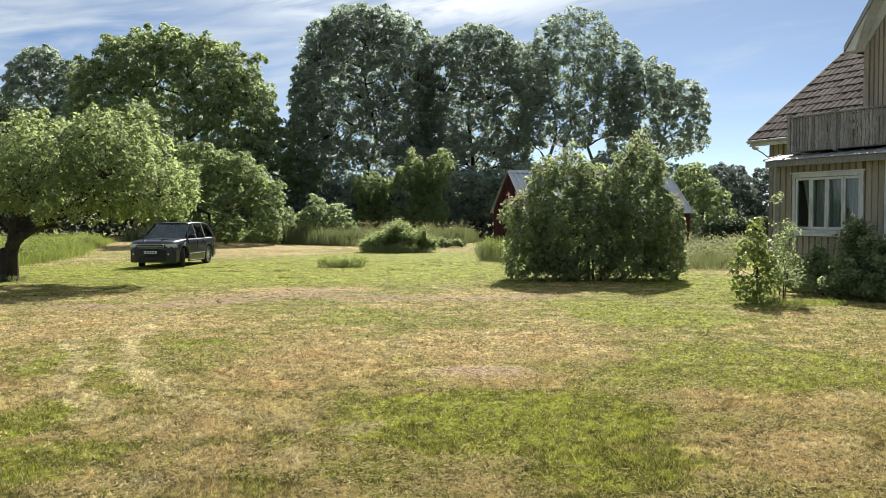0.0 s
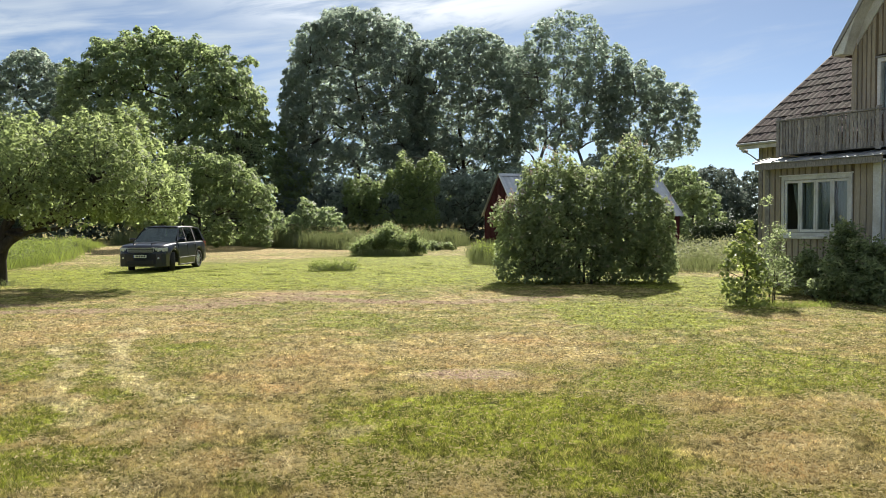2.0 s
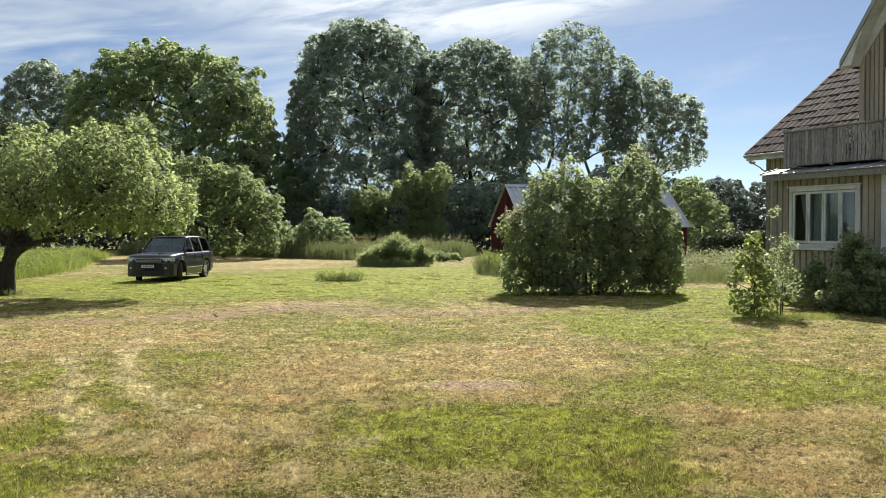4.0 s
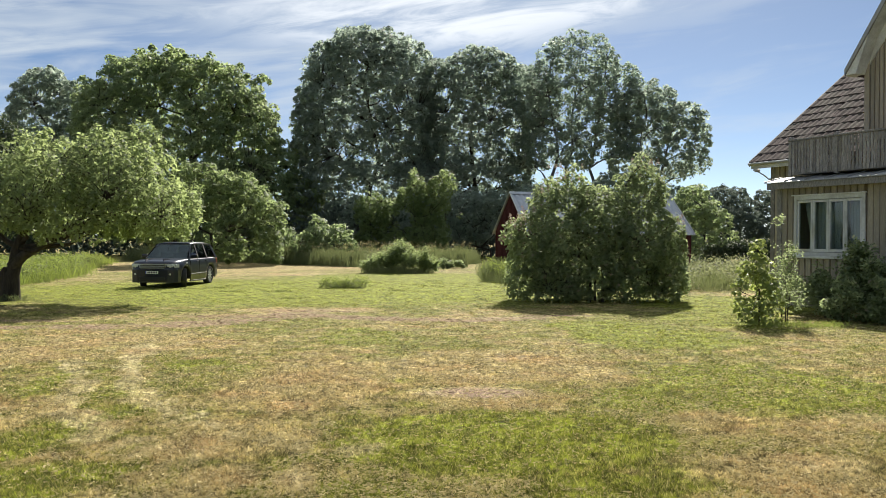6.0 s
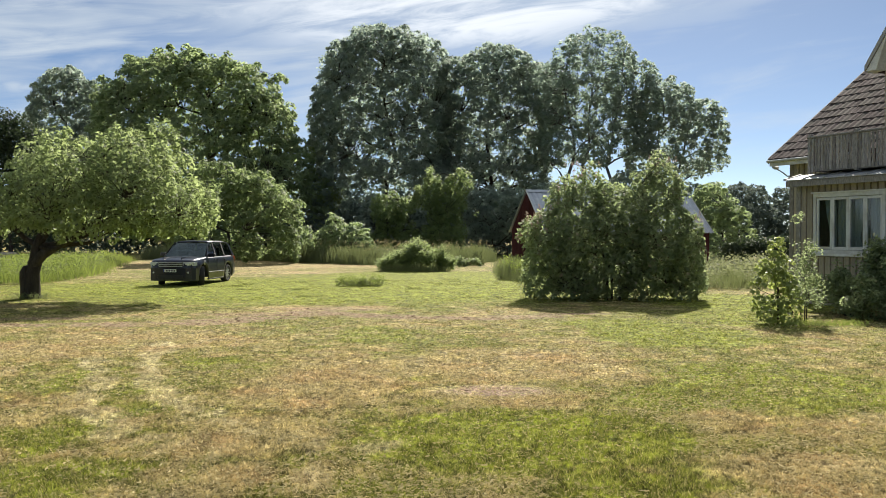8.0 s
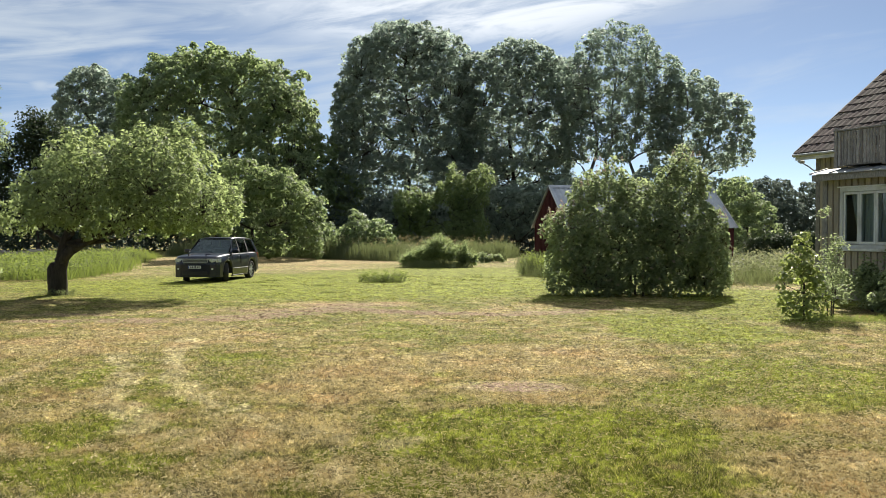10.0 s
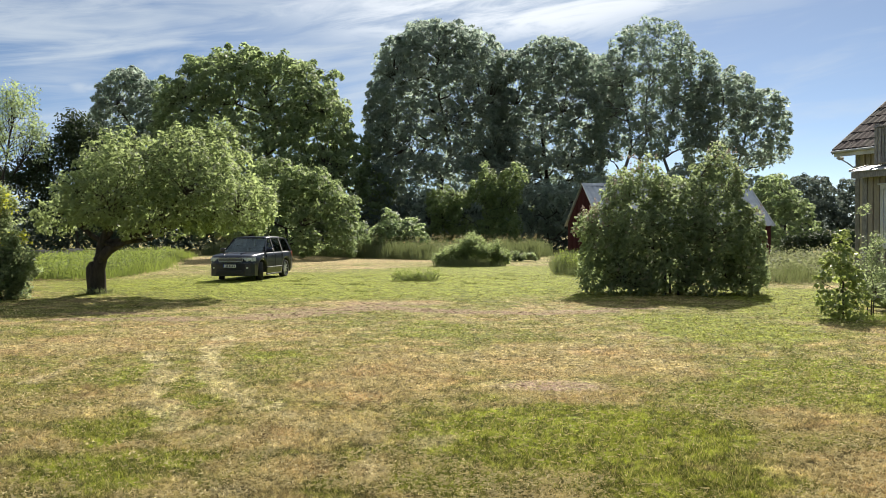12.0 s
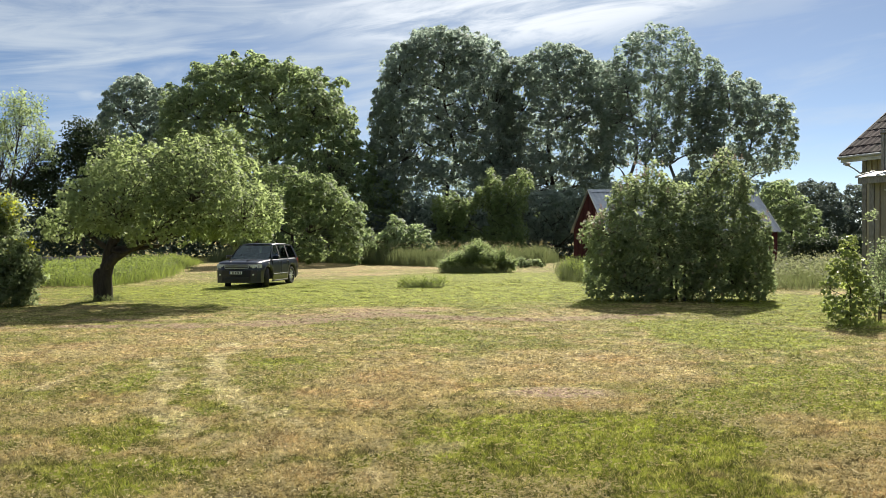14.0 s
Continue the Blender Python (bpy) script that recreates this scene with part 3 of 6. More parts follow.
def grown(name, base, lobes, mat, seed, label, gap=1.0, radius=0.7, per=62, leaf=0.26, trunk=0.45, fork=0.16, boughs=11, bark="bark", open_=0.12,
          low=-0.75, layers=(1.0, 0.86, 0.68), stems=1, category="tree", twig=0.75, grain=0.45, power=2.5, lift=0.55, loose=0.45, tall=0.8, long=1.35, rough=0.14, sway=0.35):
    """A full-grown tree: trunk, forked boughs and twigs that reach to tufts of leaves."""
    rng = np.random.default_rng(seed)
    t = thing(name, base, 0, label, category)
    local = [(l[0] - base[0], l[1] - base[1], l[2], l[3], l[4], l[5]) for l in lobes]
    cc, face = tufted(local, gap, rng, low, layers, open_, grain, power, rough)
    top = max(l[2] + l[5] for l in local)
    mid = np.average([l[:3] for l in local], axis=0, weights=[l[3] * l[5] for l in local])
    # bough ends: tufts far from one another
    ends = [cc[rng.integers(len(cc))]]
    gapd = np.linalg.norm(cc - ends[0], axis=1)
    while len(ends) < boughs:
        k = int(np.argmax(gapd * (0.6 + 0.4 * (cc[:, 2] > top * 0.4))))
        ends.append(cc[k])
        gapd = np.minimum(gapd, np.linalg.norm(cc - cc[k], axis=1))
    lines = []
    for s in range(stems):
        off = Vector((0, 0, 0)) if stems == 1 else Vector(((s - (stems - 1) / 2) * trunk * 3.2, rng.uniform(-1, 1), 0))
        crotch = Vector((mid[0] * sway + off.x * 1.8, mid[1] * sway, top * fork))
        peak = Vector((mid[0] + off.x * 3.0, mid[1], top * 0.80))
        stem = [off + Vector((0, 0, -0.2)), off + Vector((0, 0, 0.3)), *bent(off + Vector((0, 0, 0.8)), crotch, rng, 0.03, 3), *bent(crotch, peak, rng, 0.05, 6)[1:]]
        store = tube(([], []), stem, trunk, trunk * 0.12, 9)
        part("trunk", mesh_of("trunk", *store, M[bark], True), None, t)
        lines.append(stem[4:])
    limbs = ([], [])
    slim = min(1.0, gap * 1.2)
    for e in ends:
        e = Vector(e)
        stem = min(lines[:stems], key=lambda q: min((p - e).length for p in q))
        span = [p for p in stem if p.z < e.z - 0.25 * (Vector((e.x, e.y, 0)) - Vector((p.x, p.y, 0))).length] or stem[:1]
        a = span[-1]
        way = bent(a, a.lerp(e, 0.8), rng, 0.09, 6)
        thick = trunk * 0.42 * (1 - 0.5 * a.z / top)
        part("limb", mesh_of("limb", *tube(([], []), way, thick, 0.04 * slim, 7), M[bark], True), None, t)
        lines.append(way[1:])
    pts = [(p, i) for i, q in enumerate(lines) for p in q]
    arr = np.array([tuple(p) for p, i in pts])
    order = rng.permutation(len(cc))[:int(len(cc) * twig)]
    for k in order:
        d = np.linalg.norm(arr - cc[k], axis=1) + np.maximum(0, arr[:, 2] - cc[k][2]) * 1.5
        a = Vector(arr[int(np.argmin(d))])
        if (Vector(cc[k]) - a).length > gap * 5:
            continue
        tube(limbs, bent(a, cc[k], rng, 0.10, 3), min(0.07, 0.018 + 0.008 * (Vector(cc[k]) - a).length) * slim, 0.012 * slim, 4)
    part("branchwork", mesh_of("branchwork", *limbs, M[bark], True), None, t, kind="stuff")
    part("crown", tuft_leaves("crown", cc, face, radius, per, leaf, mat, rng, lift=lift, loose=loose, tall=tall, long=long), None, t)
    return t


def stalks(name, spots, height, width, mat, rng, label, category="grass", lean=0.35):
    """Standing grass: bent blades of two faces each at the given places."""
    p = np.asarray(spots)
    k = len(p)
    base = np.column_stack([p, np.zeros(k)])
    a = rng.uniform(0, 2 * math.pi, k)
    side = np.column_stack([np.cos(a), np.sin(a), np.zeros(k)])
    h = height * rng.uniform(0.55, 1.15, (k, 1)) if np.isscalar(height) else (height * rng.uniform(0.55, 1.15, k))[:, None]
    b = rng.uniform(0, 2 * math.pi, k)
    tip = np.column_stack([np.cos(b), np.sin(b), np.zeros(k)]) * h * rng.uniform(0, lean, (k, 1))
    w = width * rng.uniform(0.6, 1.4, (k, 1))
    v = np.empty((k, 4, 3))
    v[:, 0] = base - side * w
    v[:, 1] = base + side * w
    v[:, 2] = base + tip * 0.45 + side * w * 0.6 + np.array([0, 0, 1]) * h * 0.55
    v[:, 3] = base + tip + np.array([0, 0, 1]) * h
    return tagged(new(name, quads(name, v, mat)), label, category, kind="stuff")


# ---- ground ----
def grid_lines(stops):
    out = []
    for a, b, n in stops:
        out += list(np.linspace(a, b, n, endpoint=False))
    return np.array(out + [stops[-1][1]])


def ground_z(x, y):
    """Gentle unevenness of the lawn."""
    near = math.exp(-((x * x + y * y) / 90.0 ** 2))
    return (noise.noise(Vector((x * 0.16, y * 0.16, 0.0))) * 0.05 + noise.noise(Vector((x * 0.9, y * 0.9, 4.0))) * 0.014) * near - 0.01


def make_ground():
    xs = grid_lines([(-3000, -200, 8), (-200, -40, 20), (-40, -12, 40), (-12, 12, 90), (12, 40, 40), (40, 200, 20), (200, 3000, 8)])
    ys = grid_lines([(-3000, -100, 8), (-100, 0, 16), (0, 25, 90), (25, 60, 60), (60, 200, 24), (200, 3000, 10)])
    verts = [(x, y, ground_z(x, y)) for y in ys for x in xs]
    k = len(xs)
    faces = [(j * k + i, j * k + i + 1, (j + 1) * k + i + 1, (j + 1) * k + i) for j in range(len(ys) - 1) for i in range(k - 1)]
    tagged(new("ground", mesh_of("ground", verts, faces, M["lawn"], True)), "mown lawn with green and dried straw-coloured patches", "lawn", kind="structure")


make_ground()


def bare_at(x, y, rng):
    """How bare the soil is at places of the lawn."""
    out = np.zeros(len(x))
    for a, b, rx, ry, k in SOIL:
        d = np.hypot((x - a) / rx, (y - b) / ry)
        out = np.maximum(out, np.clip((1.3 - d) / 0.8, 0, 1) * k)
    return out


def make_short_grass():
    rng = np.random.default_rng(11)
    k = 800000
    y = 5.6 / (1 - rng.uniform(0, 1, k) ** 1.08 * (1 - 5.6 / 40.0))
    x = -0.4 - y * 0.64 + rng.uniform(0, 1, k) * (y * 1.18 + 0.8)
    keep = bare_at(x, y, rng) < rng.uniform(0.05, 0.62, k)
    keep &= (x < 10.2 + np.maximum(0, 27.0 - y) * 0.476) | (y > 46)
    x, y = x[keep], y[keep]
    k = len(x)
    # blades stand in small tufts with bare gaps between
    far = (y / 6.0) ** 0.6
    hub = rng.integers(0, k, k // 11)
    pick = rng.integers(0, len(hub), k)
    stray = rng.uniform(0, 1, k) < 0.36
    sx = np.where(stray, x, x[hub][pick] + rng.normal(0, 0.024, k) * far[hub][pick])
    sy = np.where(stray, y, y[hub][pick] + rng.normal(0, 0.026, k) * far[hub][pick])
    tall = np.where(stray, 0.8, np.exp(rng.normal(0.0, 0.42, len(hub)))[pick])
    x, y = sx, sy
    z = np.array([ground_z(a, b) for a, b in zip(x, y)])
    a = rng.uniform(0, 2 * math.pi, k)
    b = rng.uniform(0, 2 * math.pi, k)
    far = (y / 6.0) ** 0.6
    w = rng.uniform(0.0022, 0.0046, k) * far
    h = tall * rng.uniform(0.012, 0.031, k) * np.clip(1.25 - (y - 6.0) * 0.02, 1.0, 1.25) * np.where(rng.uniform(0, 1, k) > 0.985, 1.5, 1.0)
    lean = rng.uniform(0.2, 1.5, k) * h
    v = np.empty((k, 3, 3))
    v[:, 0] = np.column_stack([x - np.cos(a) * w, y - np.sin(a) * w, z - 0.004])
    v[:, 1] = np.column_stack([x + np.cos(a) * w, y + np.sin(a) * w, z - 0.004])
    v[:, 2] = np.column_stack([x + np.cos(b) * lean, y + np.sin(b) * lean, z + h])
    tagged(new("short_grass", polys("short_grass", v, M["blade"])), "short mown grass blades, part green, part dry", "grass", kind="stuff")
    # loose clippings that lie on the lawn
    k = 84000
    y = 5.6 / (1 - rng.uniform(0, 1, k) * (1 - 5.6 / 22.0))
    x = rng.uniform(-1, 1, k) * (y * 0.66 + 0.8)
    keep = np.array([noise.noise(Vector((p * 0.9, q * 0.9, 9.0))) > -0.2 for p, q in zip(x, y)])
    for gx, gy, rx, ry, strong in GREEN:
        if strong > 0.85:
            keep &= (np.hypot((x - gx) / rx, (y - gy) / ry) > 1.0) | (rng.uniform(0, 1, k) < 0.25)
    x, y = x[keep], y[keep]
    k = len(x)
    a = rng.uniform(0, 2 * math.pi, k)
    L, w = rng.uniform(0.006, 0.03, k), rng.uniform(0.0012, 0.0028, k) * np.sqrt(y / 6)
    z = np.array([ground_z(p, q) for p, q in zip(x, y)]) + rng.uniform(0.014, 0.04, k)
    dx, dy = np.cos(a), np.sin(a)
    v = np.empty((k, 4, 3))
    v[:, 0] = np.column_stack([x - dx * L - dy * w, y - dy * L + dx * w, z])
    v[:, 1] = np.column_stack([x - dx * L + dy * w, y - dy * L - dx * w, z])
    v[:, 2] = np.column_stack([x + dx * L + dy * w, y + dy * L - dx * w, z + rng.uniform(-0.012, 0.016, k)])
    v[:, 3] = np.column_stack([x + dx * L - dy * w, y + dy * L + dx * w, z + rng.uniform(-0.012, 0.016, k)])
    tagged(new("clippings", quads("clippings", v, M["straw"])), "pale dry grass clippings lying on the lawn", "grass clippings", kind="stuff")


M["straw"] = foliage("dry_straw", (0.38, 0.31, 0.14), (0.72, 0.61, 0.33), (0.45, 0.38, 0.18), 0.25, 0.9, None, 0.0)
make_short_grass()

# ---- house ----
HOUSE = (10.343, 26.947, -0.44)
HOUSE_SCALE = 1.22
HOUSE_TURN = math.degrees(math.atan2(-0.903, 0.430))
house = thing("house", HOUSE, HOUSE_TURN, "weathered yellow board-clad wooden house with mossy tile roof", "house", scale=HOUSE_SCALE)
W_L, W_R, W_Y, W_BACK = -1.68, 9.0, 1.5, 11.7      # main walls
EAVE_Z, PITCH, RIDGE_Y = 4.14, 0.739, 6.6
RIDGE_Z = EAVE_Z + PITCH * (RIDGE_Y - 1.0)
D_L, D_R, D_SLOPE = 1.29, 3.71, 1.42             # cross gable
D_MID = (D_L + D_R) / 2
D_EAVE = 6.17


def roof_z(y):
    return EAVE_Z + PITCH * (min(y, 2 * RIDGE_Y - y) - 1.0)


def boards(parent, x0, x1, y, z0, top, step=0.185, wide=0.150, thick=0.026):
    """Upright cover boards on a wall that faces -y; top(x) gives their upper end."""
    x = x0
    first = None
    while x + wide <= x1 + 0.001:
        bm = bmesh.new()
        za, zb = top(x), top(x + wide)
        pts = [(x, z0), (x + wide, z0), (x + wide, zb), (x, za)]
        lo = [bm.verts.new((p, y, q)) for p, q in pts]
        e = 0.006
        hi = [bm.verts.new((p + (e if i in (0, 3) else -e), y - thick, q)) for i, (p, q) in enumerate(pts)]
        bm.faces.new(hi)
        for i in range(4):
            bm.faces.new((lo[i], lo[(i + 1) % 4], hi[(i + 1) % 4], hi[i]))
        part("board", bm, M["board"], parent)
        x += step


def make_house():
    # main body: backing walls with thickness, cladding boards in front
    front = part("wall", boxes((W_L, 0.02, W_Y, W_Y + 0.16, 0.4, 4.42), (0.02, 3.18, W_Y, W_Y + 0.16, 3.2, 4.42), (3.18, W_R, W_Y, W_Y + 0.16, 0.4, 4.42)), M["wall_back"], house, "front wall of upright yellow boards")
    boards(front, W_L + 0.13, 0.0, W_Y, 0.42, lambda x: 4.36)
    boards(front, 0.02, D_L - 0.02, W_Y, 3.6, lambda x: 4.36)
    boards(front, 3.45, W_R - 0.15, W_Y, 0.42, lambda x: 4.36)
    part("corner_board", boxes((W_L - 0.02, W_L + 0.12, W_Y - 0.035, W_Y + 0.12, 0.35, 4.38), bevel=0.006), M["grey_wood"], house, "greyed pale corner board")
    gable = [(W_Y, 0.4), (W_BACK, 0.4), (W_BACK, roof_z(W_BACK) - 0.25), (RIDGE_Y, RIDGE_Z - 0.3), (W_Y, roof_z(W_Y) - 0.25)]
    part("wall", prism(gable, W_L + 0.005, W_L + 0.16), M["board"], house, "gable wall of yellow boards")
    part("wall", prism(gable, W_R - 0.16, W_R), M["board"], house)
    part("wall", boxes((W_L, W_R, W_BACK - 0.16, W_BACK, 0.4, 4.4)), M["board"], house)
    part("foundation", boxes((W_L + 0.03, W_R - 0.03, W_Y + 0.03, W_BACK - 0.03, -0.1, 0.42), (0.03, 3.17, 0.03, W_Y + 0.1, -0.1, 0.42)), M["stone"], house, "grey stone foundation")
    # main roof
    over = 0.33
    for k, sgn in enumerate((1, -1)):
        y0 = 1.0 if sgn > 0 else 2 * RIDGE_Y - 1.0
        pts = [(y0, EAVE_Z - 0.10), (y0, EAVE_Z - 0.02), (RIDGE_Y, RIDGE_Z - 0.02), (RIDGE_Y, RIDGE_Z - 0.14)]
        slope = part("roof", prism(pts, W_L - over + 0.03, W_R + over - 0.03), M["tile"], house, "brown tile roof slope with moss")
        if k == 0:
            front_slope = slope
    n = math.hypot(1, PITCH)
    for x in (W_L - over, W_R + over - 0.035):
        for sgn in (1, -1):
            y0 = 1.0 if sgn > 0 else 2 * RIDGE_Y - 1.0
            pts = [(y0 - sgn * 0.03, EAVE_Z - 0.13), (y0 - sgn * 0.03, EAVE_Z + 0.02), (RIDGE_Y, RIDGE_Z + 0.02), (RIDGE_Y, RIDGE_Z - 0.13)]
            part("bargeboard", prism(pts, x, x + 0.035), M["grey_wood"], house, "greyed thin bargeboard")
    part("soffit", boxes((W_L - over + 0.04, D_L, 1.03, W_Y, EAVE_Z - 0.13, EAVE_Z - 0.105)), M["white"], house)
    part("fascia", boxes((W_L - over + 0.04, D_L, 1.0, 1.028, EAVE_Z - 0.20, EAVE_Z - 0.03)), M["white"], house, "pale eaves board")
    part("gutter", boxes((W_L - over, D_L, 0.90, 0.995, EAVE_Z - 0.10, EAVE_Z - 0.03), bevel=0.02), M["sheet"], house, "grey metal gutter")
    # tiles: one profile, shared by all
    tw, tl = 0.215, 0.40
    prof = []
    for i in range(7):
        u = i / 6
        prof.append((u * (tw + 0.016), 0.007 * math.sin(u * 2 * math.pi) + 0.010))
    bm = bmesh.new()
    lo = [bm.verts.new((a, 0.0, b + 0.022)) for a, b in prof]
    hi = [bm.verts.new((a, tl + 0.05, b)) for a, b in prof]
    lip = [bm.verts.new((a, 0.0, b + 0.004)) for a, b in prof]
    for i in range(6):
        bm.faces.new((lo[i], lo[i + 1], hi[i + 1], hi[i]))
        bm.faces.new((lip[i], lip[i + 1], lo[i + 1], lo[i]))
    tile_mesh = bpy.data.meshes.new("tile")
    bm.to_mesh(tile_mesh)
    bm.free()
    tile_mesh.materials.append(M["tile"])
    rng = np.random.default_rng(5)
    rest = ([], [])
    src = [tuple(v.co) for v in tile_mesh.vertices]
    srcf = [tuple(p.vertices) for p in tile_mesh.polygons]
    ang = math.atan(PITCH)
    rows = int(math.hypot(RIDGE_Y - 1.0, RIDGE_Z - EAVE_Z) / tl)
    cols = int((W_R - W_L + 2 * over - 0.1) / tw)
    made = 0
    for r in range(rows):
        for c in range(cols):
            x = W_L - over + 0.045 + c * tw
            y = 0.97 + r * tl * math.cos(ang)
            z = EAVE_Z - 0.02 + (r * tl) * math.sin(ang)
            if D_L + 0.12 < x < D_R - 0.4 and z < 7.6:
                continue
            m = Matrix.Translation((x, y, z + rng.normal(0, 0.004))) @ Matrix.Rotation(ang + rng.normal(0, 0.012), 4, "X") @ Matrix.Rotation(rng.normal(0, 0.012), 4, "Z")
            if x < D_L + 0.3 and made < 290:
                ob = new("roof_tile", tile_mesh)
                ob.parent = front_slope
                ob.matrix_basis = m
                made += 1
            else:
                o = len(rest[0])
                rest[0].extend(m @ Vector(v) for v in src)
                rest[1].extend(tuple(o + i for i in f) for f in srcf)
    part("tile_rows", mesh_of("tile_rows", *rest, M["tile"]), None, front_slope, kind="stuff")
    # cross gable
    peak = D_EAVE + D_SLOPE * (D_MID - 1.01)
    def gtop(x):
        return D_EAVE - 0.10 + D_SLOPE * (min(x, 2 * D_MID - x) - 1.01)

    def gclad(x):
        return 6.33 + 1.12 * (min(x, 2 * D_MID - x) - D_L)

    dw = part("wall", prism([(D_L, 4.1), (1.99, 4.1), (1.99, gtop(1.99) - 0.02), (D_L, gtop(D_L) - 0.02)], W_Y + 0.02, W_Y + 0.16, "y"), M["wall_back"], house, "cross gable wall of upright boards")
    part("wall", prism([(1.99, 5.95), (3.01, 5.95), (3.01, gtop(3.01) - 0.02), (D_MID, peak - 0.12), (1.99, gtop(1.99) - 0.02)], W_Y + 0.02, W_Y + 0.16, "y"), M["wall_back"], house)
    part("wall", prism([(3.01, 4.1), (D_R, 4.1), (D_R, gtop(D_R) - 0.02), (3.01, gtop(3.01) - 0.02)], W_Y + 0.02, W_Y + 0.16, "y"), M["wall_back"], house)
    for a, b in ((D_L, D_L + 0.14), (D_R - 0.14, D_R)):
        part("corner_board", boxes((a, b, W_Y - 0.04, W_Y + 0.1, 4.0, gtop(D_L) - 0.02), bevel=0.006), M["board"], house)
    boards(dw, D_L + 0.16, 1.97, W_Y + 0.02, 4.1, gclad, step=0.125, wide=0.10)
    boards(dw, 2.0, 3.0, W_Y + 0.02, 5.96, gclad, step=0.125, wide=0.10)
    boards(dw, 3.05, D_R - 0.15, W_Y + 0.02, 4.1, gclad, step=0.125, wide=0.10)
    for e in (1, -1):
        def at(x):
            return D_MID - e * (D_MID - x)
        part("frieze", prism([(at(D_L), gtop(D_L) - 0.03), (at(D_MID - 0.01), gtop(D_MID) - 0.03), (at(D_MID - 0.01), gclad(D_MID) - 0.02), (at(D_L), gclad(D_L) - 0.22)], W_Y - 0.03, W_Y + 0.018, "y"), M["white"], house, "pale board under the gable eaves")
        part("eave_box", prism([(at(1.03), 6.065), (at(D_L + 0.02), 6.065), (at(D_L + 0.36), gtop(D_L + 0.36) - 0.03), (at(1.03), 6.08)], 1.127, W_Y - 0.035, "y"), M["white"], house)
    for x in (D_L, D_R - 0.14):
        part("wall", prism([(W_Y + 0.16, 4.3), (RIDGE_Y - 1.2, 5.9), (W_Y + 0.16, 5.9)], x, x + 0.14), M["board"], house)
    yb = RIDGE_Y + 0.2
    for s in (1, -1):
        pts = [(D_MID - s * (D_MID - 1.01), D_EAVE), (D_MID, peak), (D_MID, peak - 0.11), (D_MID - s * (D_MID - 1.01), D_EAVE - 0.11)]
        part("roof", prism(pts, 1.13, yb, "y"), M["tile"], house, "tiled roof of the cross gable")
        # zinc grey over the whole board also stands for light on its edge
        pts = [(D_MID - s * (D_MID - 1.01), D_EAVE + 0.035), (D_MID, peak + 0.035), (D_MID, peak - 0.16), (D_MID - s * (D_MID - 1.01), D_EAVE - 0.10)]
        part("bargeboard", prism(pts, 1.09, 1.125, "y"), M["sheet"], house, "zinc-edged grey bargeboard")
        pts = [(D_MID - s * (D_MID - 1.04), D_EAVE - 0.115), (D_MID, peak - 0.115), (D_MID, peak - 0.14), (D_MID - s * (D_MID - 1.04), D_EAVE - 0.14)]
        part("soffit", prism(pts, 1.13, W_Y, "y"), M["white"], house, "pale boarded soffit")
    # balcony door and window of the upper floor
    upper = part("window", boxes((2.0, 2.09, W_Y - 0.03, W_Y + 0.1, 3.75, 5.87), (2.91, 3.0, W_Y - 0.03, W_Y + 0.1, 3.75, 5.87), (2.09, 2.91, W_Y - 0.03, W_Y + 0.1, 5.77, 5.87), (2.09, 2.91, W_Y - 0.04, W_Y + 0.1, 3.75, 3.85), bevel=0.004), M["white"], house, "white upper window frame")
    part("cornice", boxes((1.96, 3.04, W_Y - 0.07, W_Y - 0.005, 5.875, 5.91), bevel=0.004), M["grey_wood"], upper)
    part("mullion", boxes((2.46, 2.54, W_Y, W_Y + 0.06, 3.86, 5.76)), M["white"], upper)
    for a, b in ((2.09, 2.46), (2.54, 2.91)):
        part("pane", boxes((a, b, W_Y + 0.03, W_Y + 0.036, 3.86, 5.76)), M["glass"], upper)
    part("blind", boxes((2.03, 2.97, W_Y + 0.2, W_Y + 0.215, 3.8, 5.85)), M["curtain"], upper, "pale cloth behind the glass")
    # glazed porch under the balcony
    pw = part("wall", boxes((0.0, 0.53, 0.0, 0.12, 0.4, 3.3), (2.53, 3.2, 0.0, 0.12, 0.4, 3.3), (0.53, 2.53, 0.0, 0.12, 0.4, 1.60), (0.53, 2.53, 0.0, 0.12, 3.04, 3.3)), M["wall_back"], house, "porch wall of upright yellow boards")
    boards(pw, 0.13, 0.47, 0.0, 0.42, lambda x: 3.28)
    boards(pw, 0.50, 2.51, 0.0, 0.42, lambda x: 1.52, step=0.1852)
    boards(pw, 0.50, 2.51, 0.0, 3.095, lambda x: 3.28, step=0.1852)
    boards(pw, 2.60, 3.08, 0.0, 0.42, lambda x: 3.28, step=0.163)
    part("wall", boxes((0.0, 0.12, 0.12, W_Y, 0.4, 3.3), (3.08, 3.2, 0.12, W_Y, 0.4, 3.3)), M["board"], house)
    part("floor", boxes((0.12, 3.08, 0.12, W_Y, 0.42, 0.5)), M["interior"], house)
    part("back_wall", boxes((0.12, 3.08, W_Y + 0.01, W_Y + 0.05, 0.5, 3.2)), M["interior"], house, "dim plastered wall inside the porch")
    part("corner_board", boxes((-0.03, 0.11, -0.035, 0.1, 0.35, 3.28), bevel=0.006), M["grey_wood"], house, "greyed pale corner board")
    part("corner_board", boxes((3.09, 3.30, -0.045, 0.2, 0.38, 3.28), bevel=0.006), M["white"], house, "wide flaking white corner board")
